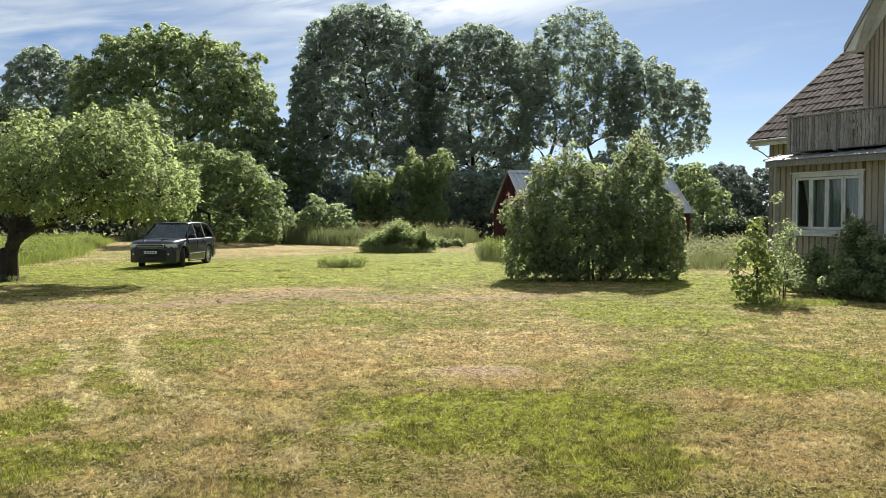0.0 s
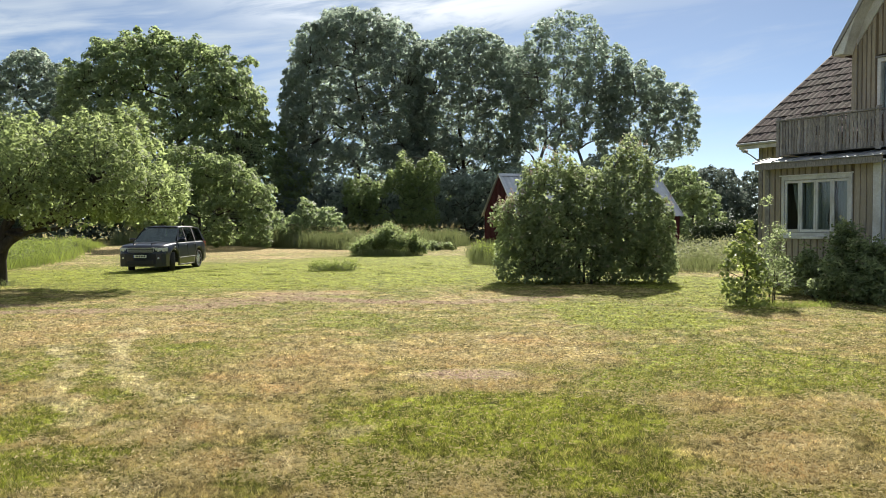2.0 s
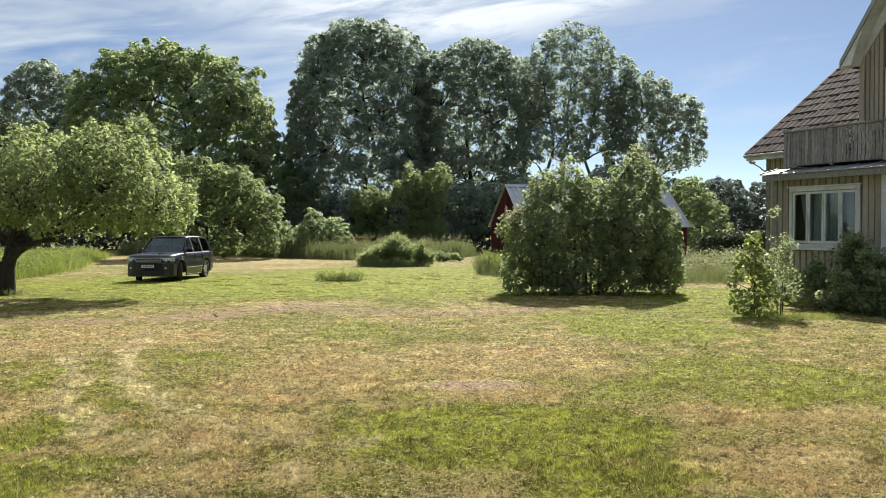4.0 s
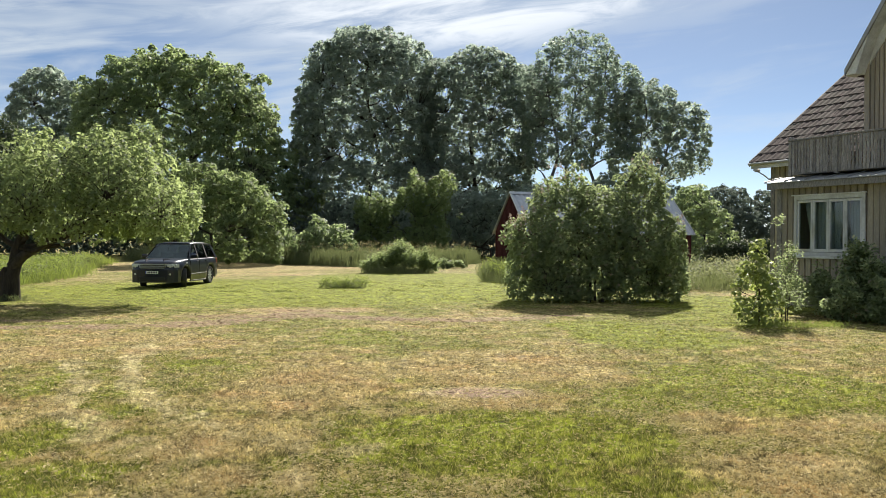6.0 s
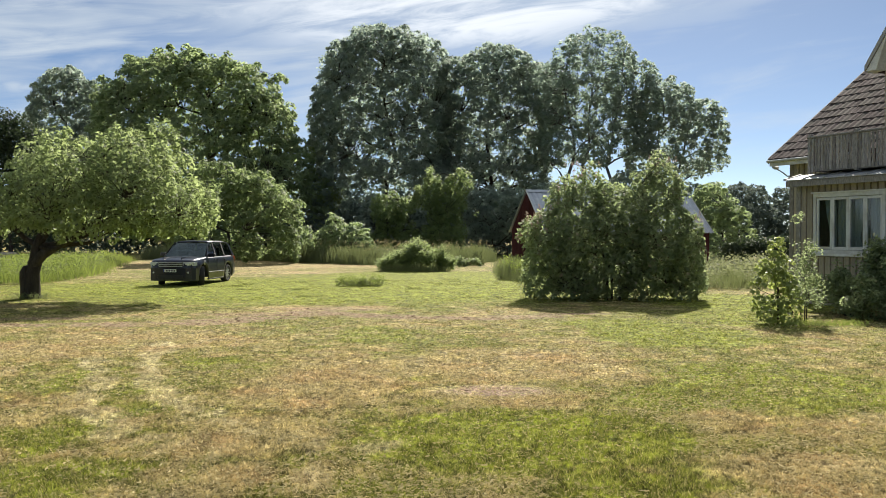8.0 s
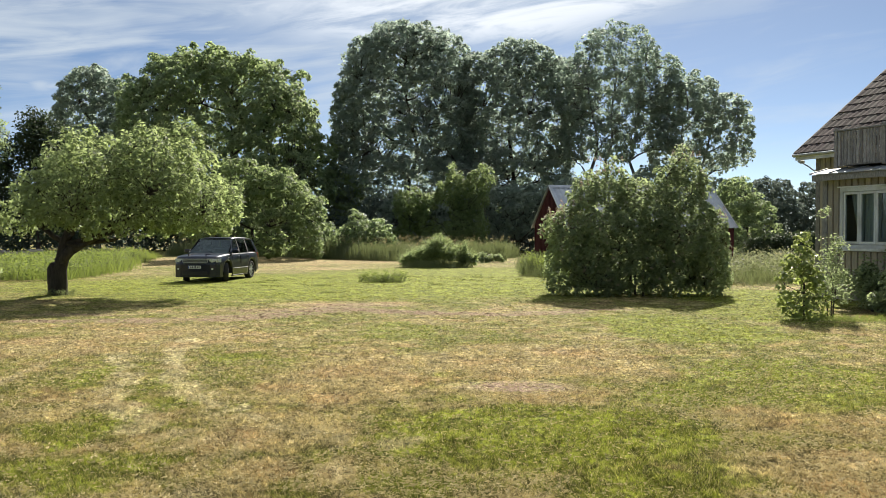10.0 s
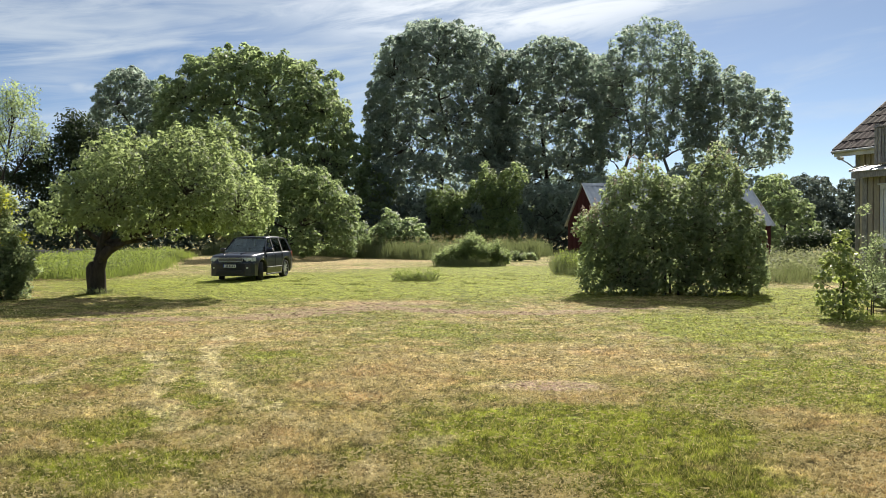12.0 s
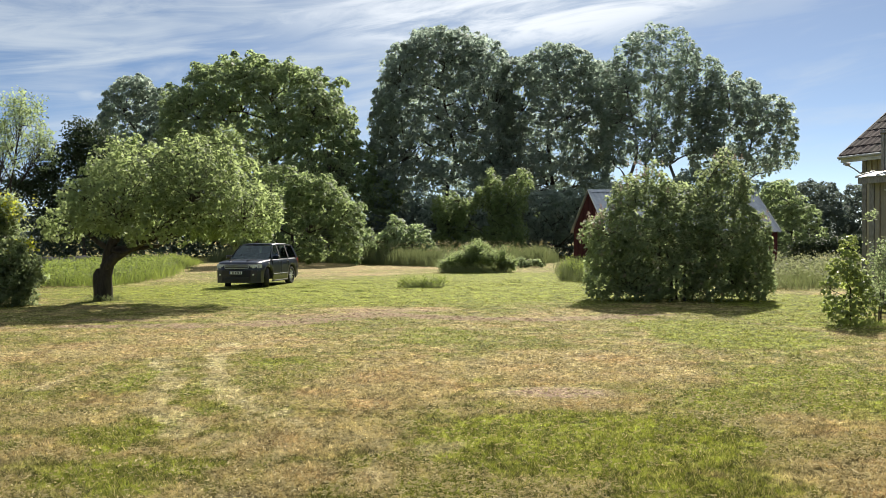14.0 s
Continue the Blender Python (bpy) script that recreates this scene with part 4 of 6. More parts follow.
    part("downpipe", boxes((3.33, 3.40, -0.06, 0.01, 0.3, 3.3), bevel=0.02), M["sheet"], house)
    win = part("window", boxes((0.51, 0.60, -0.045, 0.1, 1.60, 3.06), (2.46, 2.55, -0.045, 0.1, 1.60, 3.06), (0.60, 2.46, -0.045, 0.1, 2.96, 3.06), (0.60, 2.46, -0.045, 0.1, 1.60, 1.68), bevel=0.004), M["white"], house, "white four-light porch window")
    part("sill", boxes((0.47, 2.59, -0.10, -0.03, 1.53, 1.60), bevel=0.008), M["white"], win, "flaking window sill")
    part("cornice", boxes((0.46, 2.60, -0.075, -0.03, 3.06, 3.09), bevel=0.004), M["white"], win)
    inner = (2.46 - 0.60) / 4
    for i in range(4):
        a = 0.60 + inner * i
        sash = part("sash", boxes((a + 0.004, a + 0.058, -0.02, 0.03, 1.69, 2.95), (a + inner - 0.058, a + inner - 0.004, -0.02, 0.03, 1.69, 2.95), (a + 0.058, a + inner - 0.058, -0.02, 0.03, 2.89, 2.95), (a + 0.058, a + inner - 0.058, -0.02, 0.03, 1.69, 1.76), bevel=0.004), M["white"], win)
        part("pane", boxes((a + 0.058, a + inner - 0.058, 0.002, 0.007, 1.76, 2.89)), M["glass"], win)
    # porch roof of sheet metal with standing seams
    pr = part("porch_roof", prism([(-0.34, 3.395), (-0.34, 3.415), (0.25, 3.56), (W_Y, 3.60), (W_Y, 3.50), (0.25, 3.46)], -0.16, 3.56), M["sheet"], house, "porch roof of pale sheet metal")
    for i in range(7):
        x = -0.15 + i * 0.612
        part("seam", prism([(-0.345, 3.412), (-0.345, 3.445), (0.25, 3.59), (0.25, 3.56)], x, x + 0.025), M["sheet"], pr)
    part("fascia", boxes((-0.12, 3.50, -0.30, -0.26, 3.24, 3.392), bevel=0.004), M["grey_wood"], house, "weathered fascia board")
    part("soffit", boxes((-0.12, 3.50, -0.26, 0.0, 3.29, 3.32)), M["white"], house)
    # balcony railing of upright slats
    bal = part("balcony", boxes((0.36, 3.20, 0.02, W_Y - 0.01, 3.605, 3.65)), M["grey_wood"], house, "balcony of grey weathered wood")
    for x in (0.36, 1.73, 3.17):
        part("post", boxes((x - 0.045, x + 0.045, -0.03, 0.06, 3.56, 4.53), bevel=0.006), M["grey_wood"], bal)
    part("rail", boxes((0.30, 3.24, -0.05, 0.07, 4.43, 4.475), bevel=0.006), M["grey_wood"], bal)
    part("rail", boxes((0.40, 3.13, 0.005, 0.05, 4.24, 4.30)), M["grey_wood"], bal)
    part("rail", boxes((0.40, 3.13, -0.005, 0.055, 3.60, 3.74)), M["grey_wood"], bal)
    for x in (0.36, 3.17):
        part("rail", boxes((x - 0.05, x + 0.05, 0.07, W_Y - 0.02, 4.43, 4.475)), M["grey_wood"], bal)
        part("rail", boxes((x - 0.02, x + 0.02, 0.07, W_Y - 0.02, 3.66, 3.74)), M["grey_wood"], bal)
    rng = np.random.default_rng(3)
    def slat(x0, x1, y0, y1):
        bm = boxes((x0, x1, y0, y1, 3.62 + rng.normal(0, 0.012), 4.42))
        bmesh.ops.rotate(bm, verts=bm.verts[:], cent=((x0 + x1) / 2, y0, 4.4), matrix=Matrix.Rotation(rng.normal(0, 0.014), 3, "Y"))
        part("slat", bm, M["grey_wood"], bal)
    x = 0.43
    while x < 3.08:
        if not 1.66 < x < 1.78:
            slat(x, x + 0.064 + rng.uniform(-0.01, 0.012), -0.018, 0.002)
        x += 0.094 + rng.normal(0, 0.006)
    y = 0.14
    while y < W_Y - 0.1:
        for xx in (0.345, 3.185):
            slat(xx, xx + 0.018, y, y + 0.08)
        y += 0.1


make_house()


def make_floodlight():
    """Small lamp on an arm at the corner of the eaves."""
    t = thing("outdoor_lamp", HOUSE, HOUSE_TURN, "grey floodlight on a bent arm at the house corner", "lamp", scale=HOUSE_SCALE)
    arm = tube(([], []), [(W_L - 0.02, 1.47, 3.62), (W_L - 0.2, 1.40, 3.78), (W_L - 0.38, 1.33, 3.90)], 0.018, 0.018, 8)
    part("arm", mesh_of("arm", *arm, M["sheet"], True), None, t)
    part("bracket", boxes((W_L - 0.035, W_L - 0.002, 1.43, 1.52, 3.55, 3.69)), M["sheet"], t)
    bm = boxes((W_L - 0.50, W_L - 0.36, 1.26, 1.42, 3.88, 3.97), bevel=0.02)
    bmesh.ops.rotate(bm, verts=bm.verts[:], cent=(W_L - 0.4, 1.33, 3.9), matrix=Matrix.Rotation(0.5, 3, "Y"))
    part("lamp_head", bm, M["sheet"], t)


make_floodlight()


def make_curtains():
    for x0, x1, tie in ((0.62, 1.06, 1), (1.08, 1.53, 0), (1.55, 1.99, -1), (2.02, 2.46, 0)):
        rng = np.random.default_rng(int(x0 * 100))
        v, f = [], []
        nx, nz = 22, 12
        for j in range(nz + 1):
            for i in range(nx + 1):
                u, w = i / nx, j / nz
                x = x0 + (x1 - x0) * u
                z = 1.62 + 1.38 * w
                narrow = 0.35 + 0.65 * abs(w - 0.28) ** 0.7
                if tie > 0:
                    x = x1 - (x1 - x) * narrow
                elif tie < 0:
                    x = x0 + (x - x0) * narrow
                v.append((x, 0.17 + 0.022 * math.sin(u * 30 + x0 * 9) + 0.006 * math.sin(u * 71), z))
        for j in range(nz):
            for i in range(nx):
                a = j * (nx + 1) + i
                f.append((a, a + 1, a + nx + 2, a + nx + 1))
        ob = new("curtain", mesh_of("curtain", v, f, M["curtain"], True))
        ob.modifiers.new("cloth", "SOLIDIFY").thickness = 0.003
        ob.matrix_world = pose(*HOUSE, 0, 0, HOUSE_TURN) @ Matrix.Scale(HOUSE_SCALE, 4)
        tagged(ob, "pale grey curtain hanging behind the porch window", "curtain", "porch curtains")


make_curtains()

# ---- barn ----
def make_barn():
    t = thing("barn", (3.72, 50.0, 0.0), math.degrees(math.atan2(0.31, 0.95)), "red wooden barn with grey corrugated metal roof", "barn")
    L, hw, ridge, eave = 10.6, 2.62, 4.62, 2.22
    s = (ridge - eave) / hw
    w = hw - 0.28
    gable = [(-w, -0.1), (w, -0.1), (w, ridge - s * w - 0.05), (0, ridge - 0.05), (-w, ridge - s * w - 0.05)]
    for x in (0.06, L - 0.16):
        g = part("wall", prism(gable, x, x + 0.1), M["falu"], t, "red gable wall of upright boards")
        for k in range(24):
            y = -w + 0.02 + k * (2 * w / 24)
            top = ridge - s * max(abs(y), abs(y + 0.05)) - 0.14
            xx = x - 0.02 if x < 1 else x + 0.1
            part("batten", boxes((xx, xx + 0.02, y, y + 0.05, 0.1, top)), M["falu"], g)
    for y0, y1 in ((-w, -w + 0.1), (w - 0.1, w)):
        part("wall", boxes((0.16, L - 0.16, y0, y1, -0.1, ridge - s * w - 0.12)), M["falu"], t, "red long wall")
    for sgn in (-1, 1):
        v, f = [], []
        n = 136
        for i in range(n + 1):
            x = L * i / n
            z = 0.024 * math.sin(i * math.pi / 2 * 1.0 + 0.4)
            for (y, zz) in ((0, ridge), (sgn * (hw + 0.02), eave)):
                v.append((x, y, zz + z))
        for i in range(n):
            a = 2 * i
            f.append((a, a + 1, a + 3, a + 2))
        me = mesh_of("roof", v, f, M["barn_sheet"])
        ob = part("roof", me, None, t, "grey corrugated sheet roof")
        ob.modifiers.new("sheet", "SOLIDIFY").thickness = 0.02
        for x in (-0.04, L):
            part("bargeboard", prism([(0, ridge + 0.04), (sgn * (hw + 0.05), eave + 0.025), (sgn * (hw + 0.05), eave - 0.015), (0, ridge - 0.0)], x, x + 0.04), M["white"], t, "pale bargeboard")
    part("ridge_cap", prism([(-0.16, ridge - 0.10), (0, ridge + 0.06), (0.16, ridge - 0.10), (0, ridge + 0.02)], -0.02, L + 0.02), M["barn_sheet"], t)


make_barn()

# ---- trees and shrubs ----
def shoots(lobes, count, size, seed, rise=1.0):
    """Small side lobes that stick out of larger ones, for an uneven outline."""
    rng = np.random.default_rng(seed)
    out = list(lobes)
    for k in range(count):
        l = lobes[rng.integers(len(lobes))]
        d = rng.normal(0, 1, 3)
        d[2] = abs(d[2]) * rise
        d /= np.linalg.norm(d)
        r = size * rng.uniform(0.6, 1.4)
        out.append((l[0] + d[0] * l[3], l[1] + d[1] * l[4], max(0.3, l[2] + d[2] * l[5]), r * 0.8, r * 0.8, r * rng.uniform(0.9, 1.6)))
    return out


def dome(x, y, z, rx, ry, rz, bumps, size, seed, inner=5, low=-0.8):
    """Lobes of a rounded crown: a core, some large inner lobes and many bumps over its surface."""
    rng = np.random.default_rng(seed)
    out = [(x, y, z + rz * e, rx * q, ry * q, rz * (q + 0.02)) for q, e in ((0.93, 0.0), (0.90, -0.06), (0.80, -0.12))]
    for i in range(inner):
        a = (i + 0.5) / inner * math.pi
        out.append((x - math.cos(a) * rx * 0.55, y + rng.uniform(-0.3, 0.3) * ry, z + math.sin(a) * rz * 0.5, rx * 0.38, ry * 0.5, rz * 0.38))
    for i in range(bumps):
        d = rng.normal(0, 1, 3)
        while d[2] < low * np.linalg.norm(d):
            d = rng.normal(0, 1, 3)
        d /= np.linalg.norm(d)
        r = size * rng.uniform(0.65, 1.35)
        out.append((x + d[0] * (rx - r * 0.25), y + d[1] * (ry - r * 0.3), z + d[2] * (rz - r * 0.3), r, r, r * 0.85))
    return out


APPLE = [(-11.9, 26.8, 3.5, 1.9, 2.1, 1.3), (-10.0, 26.9, 3.65, 1.25, 1.9, 1.28), (-13.15, 26.8, 3.3, 0.9, 1.7, 1.1), (-8.75, 26.9, 2.9, 0.9, 1.5, 0.8), (-11.0, 26.5, 2.65, 2.35, 2.0, 0.6),
         (-12.1, 25.0, 3.3, 1.45, 1.1, 0.9), (-14.6, 26.6, 2.4, 0.6, 0.7, 0.3), (-9.3, 25.4, 3.1, 0.95, 0.9, 0.85), (-10.6, 26.9, 4.6, 0.5, 1.0, 0.35), (-9.45, 26.9, 4.75, 0.3, 0.7, 0.45),
         (-12.5, 26.9, 4.5, 0.5, 0.9, 0.4), (-9.0, 26.9, 2.4, 0.5, 0.9, 0.3)]
apple = grown("apple_tree", (-13.5, 27.1, 0.0), shoots(APPLE, 60, 0.2, 6, 1.3), M["apple"], 21, "old apple tree with leaning trunk and broad green crown", gap=0.35, radius=0.22, per=34, leaf=0.08, trunk=0.27, fork=0.3, rough=0.34, sway=0.08,
              boughs=13, open_=0.10, low=-0.85, layers=(1.0, 0.84, 0.66, 0.45), grain=0.9, power=2.2, lift=0.8, loose=0.6, tall=1.35, long=1.6)


def make_apple_limbs():
    """The low side limb and the broken stub on the old trunk."""
    side = tube(([], []), [(0.02, -0.05, 1.05), (0.4, -0.12, 1.40), (0.95, -0.15, 1.72), (1.7, -0.15, 2.05), (2.5, -0.15, 2.5), (3.3, -0.1, 3.0)], 0.19, 0.05, 9)
    part("limb", mesh_of("limb", *side, M["bark"], True), None, apple)
    stub = tube(([], []), [(-0.14, -0.06, -0.1), (-0.17, -0.07, 0.3), (-0.22, -0.08, 0.62), (-0.24, -0.08, 0.84), (-0.18, -0.06, 0.98), (-0.08, -0.04, 1.02)], 0.20, 0.06, 9)
    part("stub", mesh_of("stub", *stub, M["bark"], True), None, apple, "broken stub grown over with bark")


make_apple_limbs()
lilac_low = ([(x, 27.5, 0.05, 0.78, 0.8, 0.4) for x in (3.2, 4.1, 5.2, 6.4)] + [(x, 27.6, 0.6, 1.2, 0.9, 0.65) for x in (4.0, 5.8)]
             + [(x, 27.5, 1.5, 1.2, 0.9, 0.9) for x in (4.2, 5.8)] + [(x, 28.0, 0.6, 0.6, 0.9, 0.65) for x in (2.75, 7.1)] + [(2.75, 28.0, 1.2, 0.65, 0.9, 0.65), (6.9, 28.1, 1.3, 0.6, 0.9, 0.7)])
lilac_high = [(2.75, 28.1, 1.9, 0.65, 0.9, 0.75), (3.6, 28.3, 2.6, 0.85, 1.1, 0.95), (3.95, 28.3, 3.15, 0.65, 0.7, 0.7), (4.8, 28.2, 2.1, 1.2, 1.2, 1.1), (6.35, 28.3, 3.1, 0.75, 0.8, 0.9),
              (6.4, 28.2, 2.3, 0.95, 1.1, 1.1), (7.05, 28.2, 1.5, 0.55, 0.9, 0.95), (4.8, 27.9, 0.95, 2.2, 1.3, 0.95), (6.5, 28.3, 3.8, 0.4, 0.45, 0.5), (5.3, 28.2, 2.6, 1.0, 0.9, 0.8)]
lilac = grown("lilac_bush", (4.7, 28.2, 0.0), shoots(lilac_high, 40, 0.25, 5, 1.1) + lilac_low, M["lilac"], 22, "large dark green lilac bush with faded blossoms", gap=0.28, radius=0.20, per=34, leaf=0.08, trunk=0.04, fork=0.3, rough=0.30,
              boughs=18, open_=0.0, low=-0.95, layers=(1.0, 0.88, 0.72, 0.5), grain=0.9, power=2.2, lift=0.7, loose=0.6, tall=1.2, long=1.5, stems=5, category="bush")


def make_blossoms():
    """Faded flower panicles on the upper shoots of the lilac."""
    rng = np.random.default_rng(55)
    pts = []
    for x, z, r, k in ((2.5, 2.5, 0.4, 26), (3.9, 3.9, 0.3, 16), (3.3, 3.2, 0.4, 14), (7.5, 2.3, 0.2, 9), (6.4, 4.2, 0.25, 7), (2.2, 2.0, 0.25, 8)):
        for i in range(k):
            c = np.array([x + rng.normal(0, r) - 4.7, rng.uniform(-0.9, 0.2), z + rng.normal(0, r * 0.7)])
            n = 22
            t = rng.uniform(0, 1, (n, 1))
            pts.append(c + np.hstack([rng.normal(0, 0.035, (n, 2)) * (1.2 - t), t * 0.16]))
    part("blossom", leaf_mesh("blossom", np.concatenate(pts), 0.035, M["blossom"], rng), None, lilac, "faded pinkish brown panicles")


M["blossom"] = foliage("faded_blossom", (0.24, 0.15, 0.11), (0.46, 0.34, 0.28), (0.34, 0.24, 0.18), 0.35)
make_blossoms()
side_shrub = tree("shrub", (-16.4, 25.4, 0.0), shoots([(-16.4, 25.4, 1.5, 1.3, 1.3, 1.4), (-15.6, 25.2, 0.8, 1.0, 1.1, 0.8), (-16.2, 25.4, 2.5, 0.8, 0.9, 0.7), (-15.4, 25.0, 1.2, 0.7, 0.8, 0.6), (-15.8, 25.3, 2.7, 0.5, 0.6, 0.55), (-15.6, 25.1, 0.15, 1.0, 0.9, 0.4), (-16.6, 25.1, 0.15, 0.9, 0.9, 0.4), (-15.2, 24.9, 0.7, 0.6, 0.6, 0.5)], 24, 0.2, 18),
     26000, 0.08, M["lilac"], 23, trunk=0.05, fork=0.25, clump=0.24, fill=0.35, per=36, stems=4, twigs=8, category="bush", shoot=0.9, label="dense dark green shrub with yellow-green top shoots")


M["fresh"] = foliage("fresh_yellow_leaves", (0.20, 0.22, 0.03), (0.38, 0.40, 0.06), (0.58, 0.62, 0.07), 0.5, 0.55, None, 0.0)


def make_top_shoots():
    rng = np.random.default_rng(56)
    c = np.column_stack([rng.normal(0.6, 0.28, 50), rng.normal(-0.1, 0.4, 50), rng.uniform(2.6, 3.2, 50)])
    c = np.vstack([c, np.column_stack([rng.normal(1.1, 0.2, 8), rng.normal(0.0, 0.3, 8), rng.uniform(1.6, 1.9, 8)])])
    pts = np.repeat(c, 16, axis=0) + rng.normal(0, 1, (len(c) * 16, 3)) * np.array([0.07, 0.07, 0.11])
    part("new_growth", leaf_mesh("new_growth", pts, 0.075, M["fresh"], rng), None, side_shrub, "yellow-green new leaves", kind="stuff")


make_top_shoots()
grown("maple_sapling", (7.35, 20.3, 0.0), [(7.30, 20.3, 1.72, 0.14, 0.16, 0.22), (7.16, 20.2, 1.28, 0.28, 0.26, 0.2), (7.42, 20.3, 1.42, 0.16, 0.16, 0.16), (7.06, 20.2, 0.82, 0.30, 0.28, 0.24), (7.40, 20.2, 0.95, 0.26, 0.26, 0.24), (7.15, 20.2, 0.45, 0.36, 0.3, 0.3), (7.5, 20.2, 0.5, 0.30, 0.28, 0.34), (7.3, 20.1, 0.16, 0.46, 0.30, 0.14), (7.12, 20.2, 1.02, 0.12, 0.14, 0.5)],
      M["sapling"], 24, "young maple sapling with bright green leaves", gap=0.14, radius=0.12, per=12, leaf=0.085, trunk=0.022, fork=0.3, boughs=9, open_=0.12, low=-0.9, layers=(1.0, 0.7, 0.4), grain=2.0, power=2.0, lift=1.0, loose=0.35, tall=0.6, long=1.15, category="sapling")
tree("climbing_shrub", (7.95, 20.4, 0.0), shoots([(7.95, 20.4, 1.1, 0.28, 0.3, 0.7), (8.02, 20.3, 0.5, 0.40, 0.4, 0.5), (7.82, 20.4, 2.2, 0.06, 0.06, 0.55), (8.15, 20.4, 1.4, 0.12, 0.14, 0.55)], 14, 0.10, 10),
     2000, 0.045, M["lilac"], 25, trunk=0.015, fork=0.25, clump=0.12, fill=0.2, per=12, stems=3, twigs=10, rough=0.3, category="bush", label="tall thin small-leaved shrub with bright leaf tips")
# low forward lobes are added to shade the ground before the porch
tree("shrub", (9.9, 22.6, 0.0), shoots([(9.75, 23.0, 0.55, 0.8, 0.55, 0.55), (10.4, 22.2, 0.55, 0.6, 0.45, 0.6), (10.5, 22.2, 1.05, 0.3, 0.3, 0.35), (10.9, 21.5, 0.3, 0.6, 0.5, 0.35), (10.0, 22.4, 0.3, 0.9, 0.6, 0.3), (11.4, 20.8, 0.35, 0.6, 0.45, 0.5), (10.9, 21.6, 0.55, 0.7, 0.5, 0.6), (10.45, 22.3, 1.25, 0.32, 0.32, 0.5), (11.9, 20.2, 0.3, 0.5, 0.4, 0.4), (9.9, 21.2, 0.3, 0.6, 0.5, 0.45), (10.6, 20.4, 0.3, 0.6, 0.5, 0.45), (10.9, 21.3, 1.0, 0.5, 0.4, 0.5)], 22, 0.18, 12),
     19000, 0.075, M["lilac"], 26, trunk=0.025, fork=0.25, clump=0.22, fill=0.35, per=40, stems=4, twigs=8, category="bush", label="dark shaded shrub in front of the porch")


# large trees beyond the lawn
def big(name, x, y, lobes, count, mat, seed, label, trunk=0.45, leaf=0.29, fork=0.2, fill=0.5, clump=0.95, twigs=14, category="tree", stems=1, per=70, bark="bark"):
    """A tree of the wood edge."""
    return tree(name, (x, y, 0.0), lobes, count, leaf, mat, seed, trunk=trunk, fork=fork, clump=clump, fill=fill, label=label, twigs=twigs, category=category, stems=stems, per=per, bark=bark)


grown("linden_tree", (-9.0, 100, 0.0), [(-9.2, 100, 13.6, 7.5, 6.5, 11.55), (-13.8, 100, 10.8, 3.1, 3.5, 4.95), (-12.4, 100, 18.4, 3.3, 3.5, 4.75), (-5.4, 100, 19.8, 3.7, 3.5, 4.95), (-8.8, 99, 22.2, 4.1, 3.7, 3.15), (-9.2, 97, 6, 7.7, 4.5, 5.15)],
      M["linden"], 31, "tall dark green linden with a dense domed crown", per=56, open_=0.19, boughs=15, rough=0.05, grain=0.75)
grown("linden_tree", (3.8, 102, 0.0), [(3.9, 102, 13, 6.1, 5.5, 10.35), (0.4, 102, 18.2, 2.9, 3.1, 4.55), (7.9, 102, 17.6, 3.6, 3.3, 4.35), (4, 101, 20.8, 3.3, 3.1, 2.95), (4, 99, 6.4, 6.3, 4.1, 5.35)],
      M["linden"], 32, "tall linden with a rounded dark crown", per=56, open_=0.21, boughs=14, rough=0.06, grain=0.75)
grown("ash_tree", (13.6, 96, 0.0), [(14.4, 96, 18.2, 4.5, 3.9, 5.75), (10.7, 96, 16.6, 2.7, 2.7, 4.4), (18.5, 96, 16.6, 2.8, 2.9, 4.4), (12.8, 96, 12, 3.7, 3.1, 2.55), (17.6, 95.5, 12, 3.1, 2.5, 1.95)],
      M["ash"], 33, "tall open-crowned ash with visible pale limbs", trunk=0.36, fork=0.2, bark="ash_bark", boughs=18, open_=0.13, per=56, leaf=0.23, layers=(1.0, 0.8, 0.55), stems=3, twig=0.95, lift=0.4)
grown("ash_tree", (21.5, 95, 0.0), [(21.9, 95, 14, 3.4, 3.3, 4.75), (25.4, 95, 12.4, 2.9, 2.9, 4.15), (27, 95, 10.6, 1.5, 1.9, 2.15), (20.4, 95, 10.4, 2.1, 2.1, 1.95), (24.4, 94.6, 9.4, 2.1, 1.9, 1.05)],
      M["linden"], 34, "open-crowned tree with spreading dark limbs", trunk=0.32, fork=0.3, bark="ash_bark", boughs=13, open_=0.16, per=66, leaf=0.25, layers=(1.0, 0.8, 0.6), low=-0.6, stems=2)
grown("maple_tree", (-29.0, 95, 0.0), [(-29.4, 95, 11.4, 9.7, 6.5, 9.95), (-24.2, 95, 11.6, 5.7, 5.1, 6.15), (-33, 95, 16.6, 4.3, 4.1, 4.75), (-26.8, 94, 16.8, 4.3, 3.9, 4.15), (-37, 95, 13.4, 3.1, 3.7, 4.55), (-19.6, 95, 8, 3.3, 3.5, 4.95), (-21.4, 95, 12.4, 3.2, 3.4, 3.8), (-16.4, 95, 5.2, 2.9, 2.9, 3.35), (-28, 92, 6, 10.5, 4.5, 5.15)],
      M["maple"], 35, "broad green maple with a rounded crown", open_=-0.05, boughs=18, gap=1.05, radius=0.72, rough=0.19)
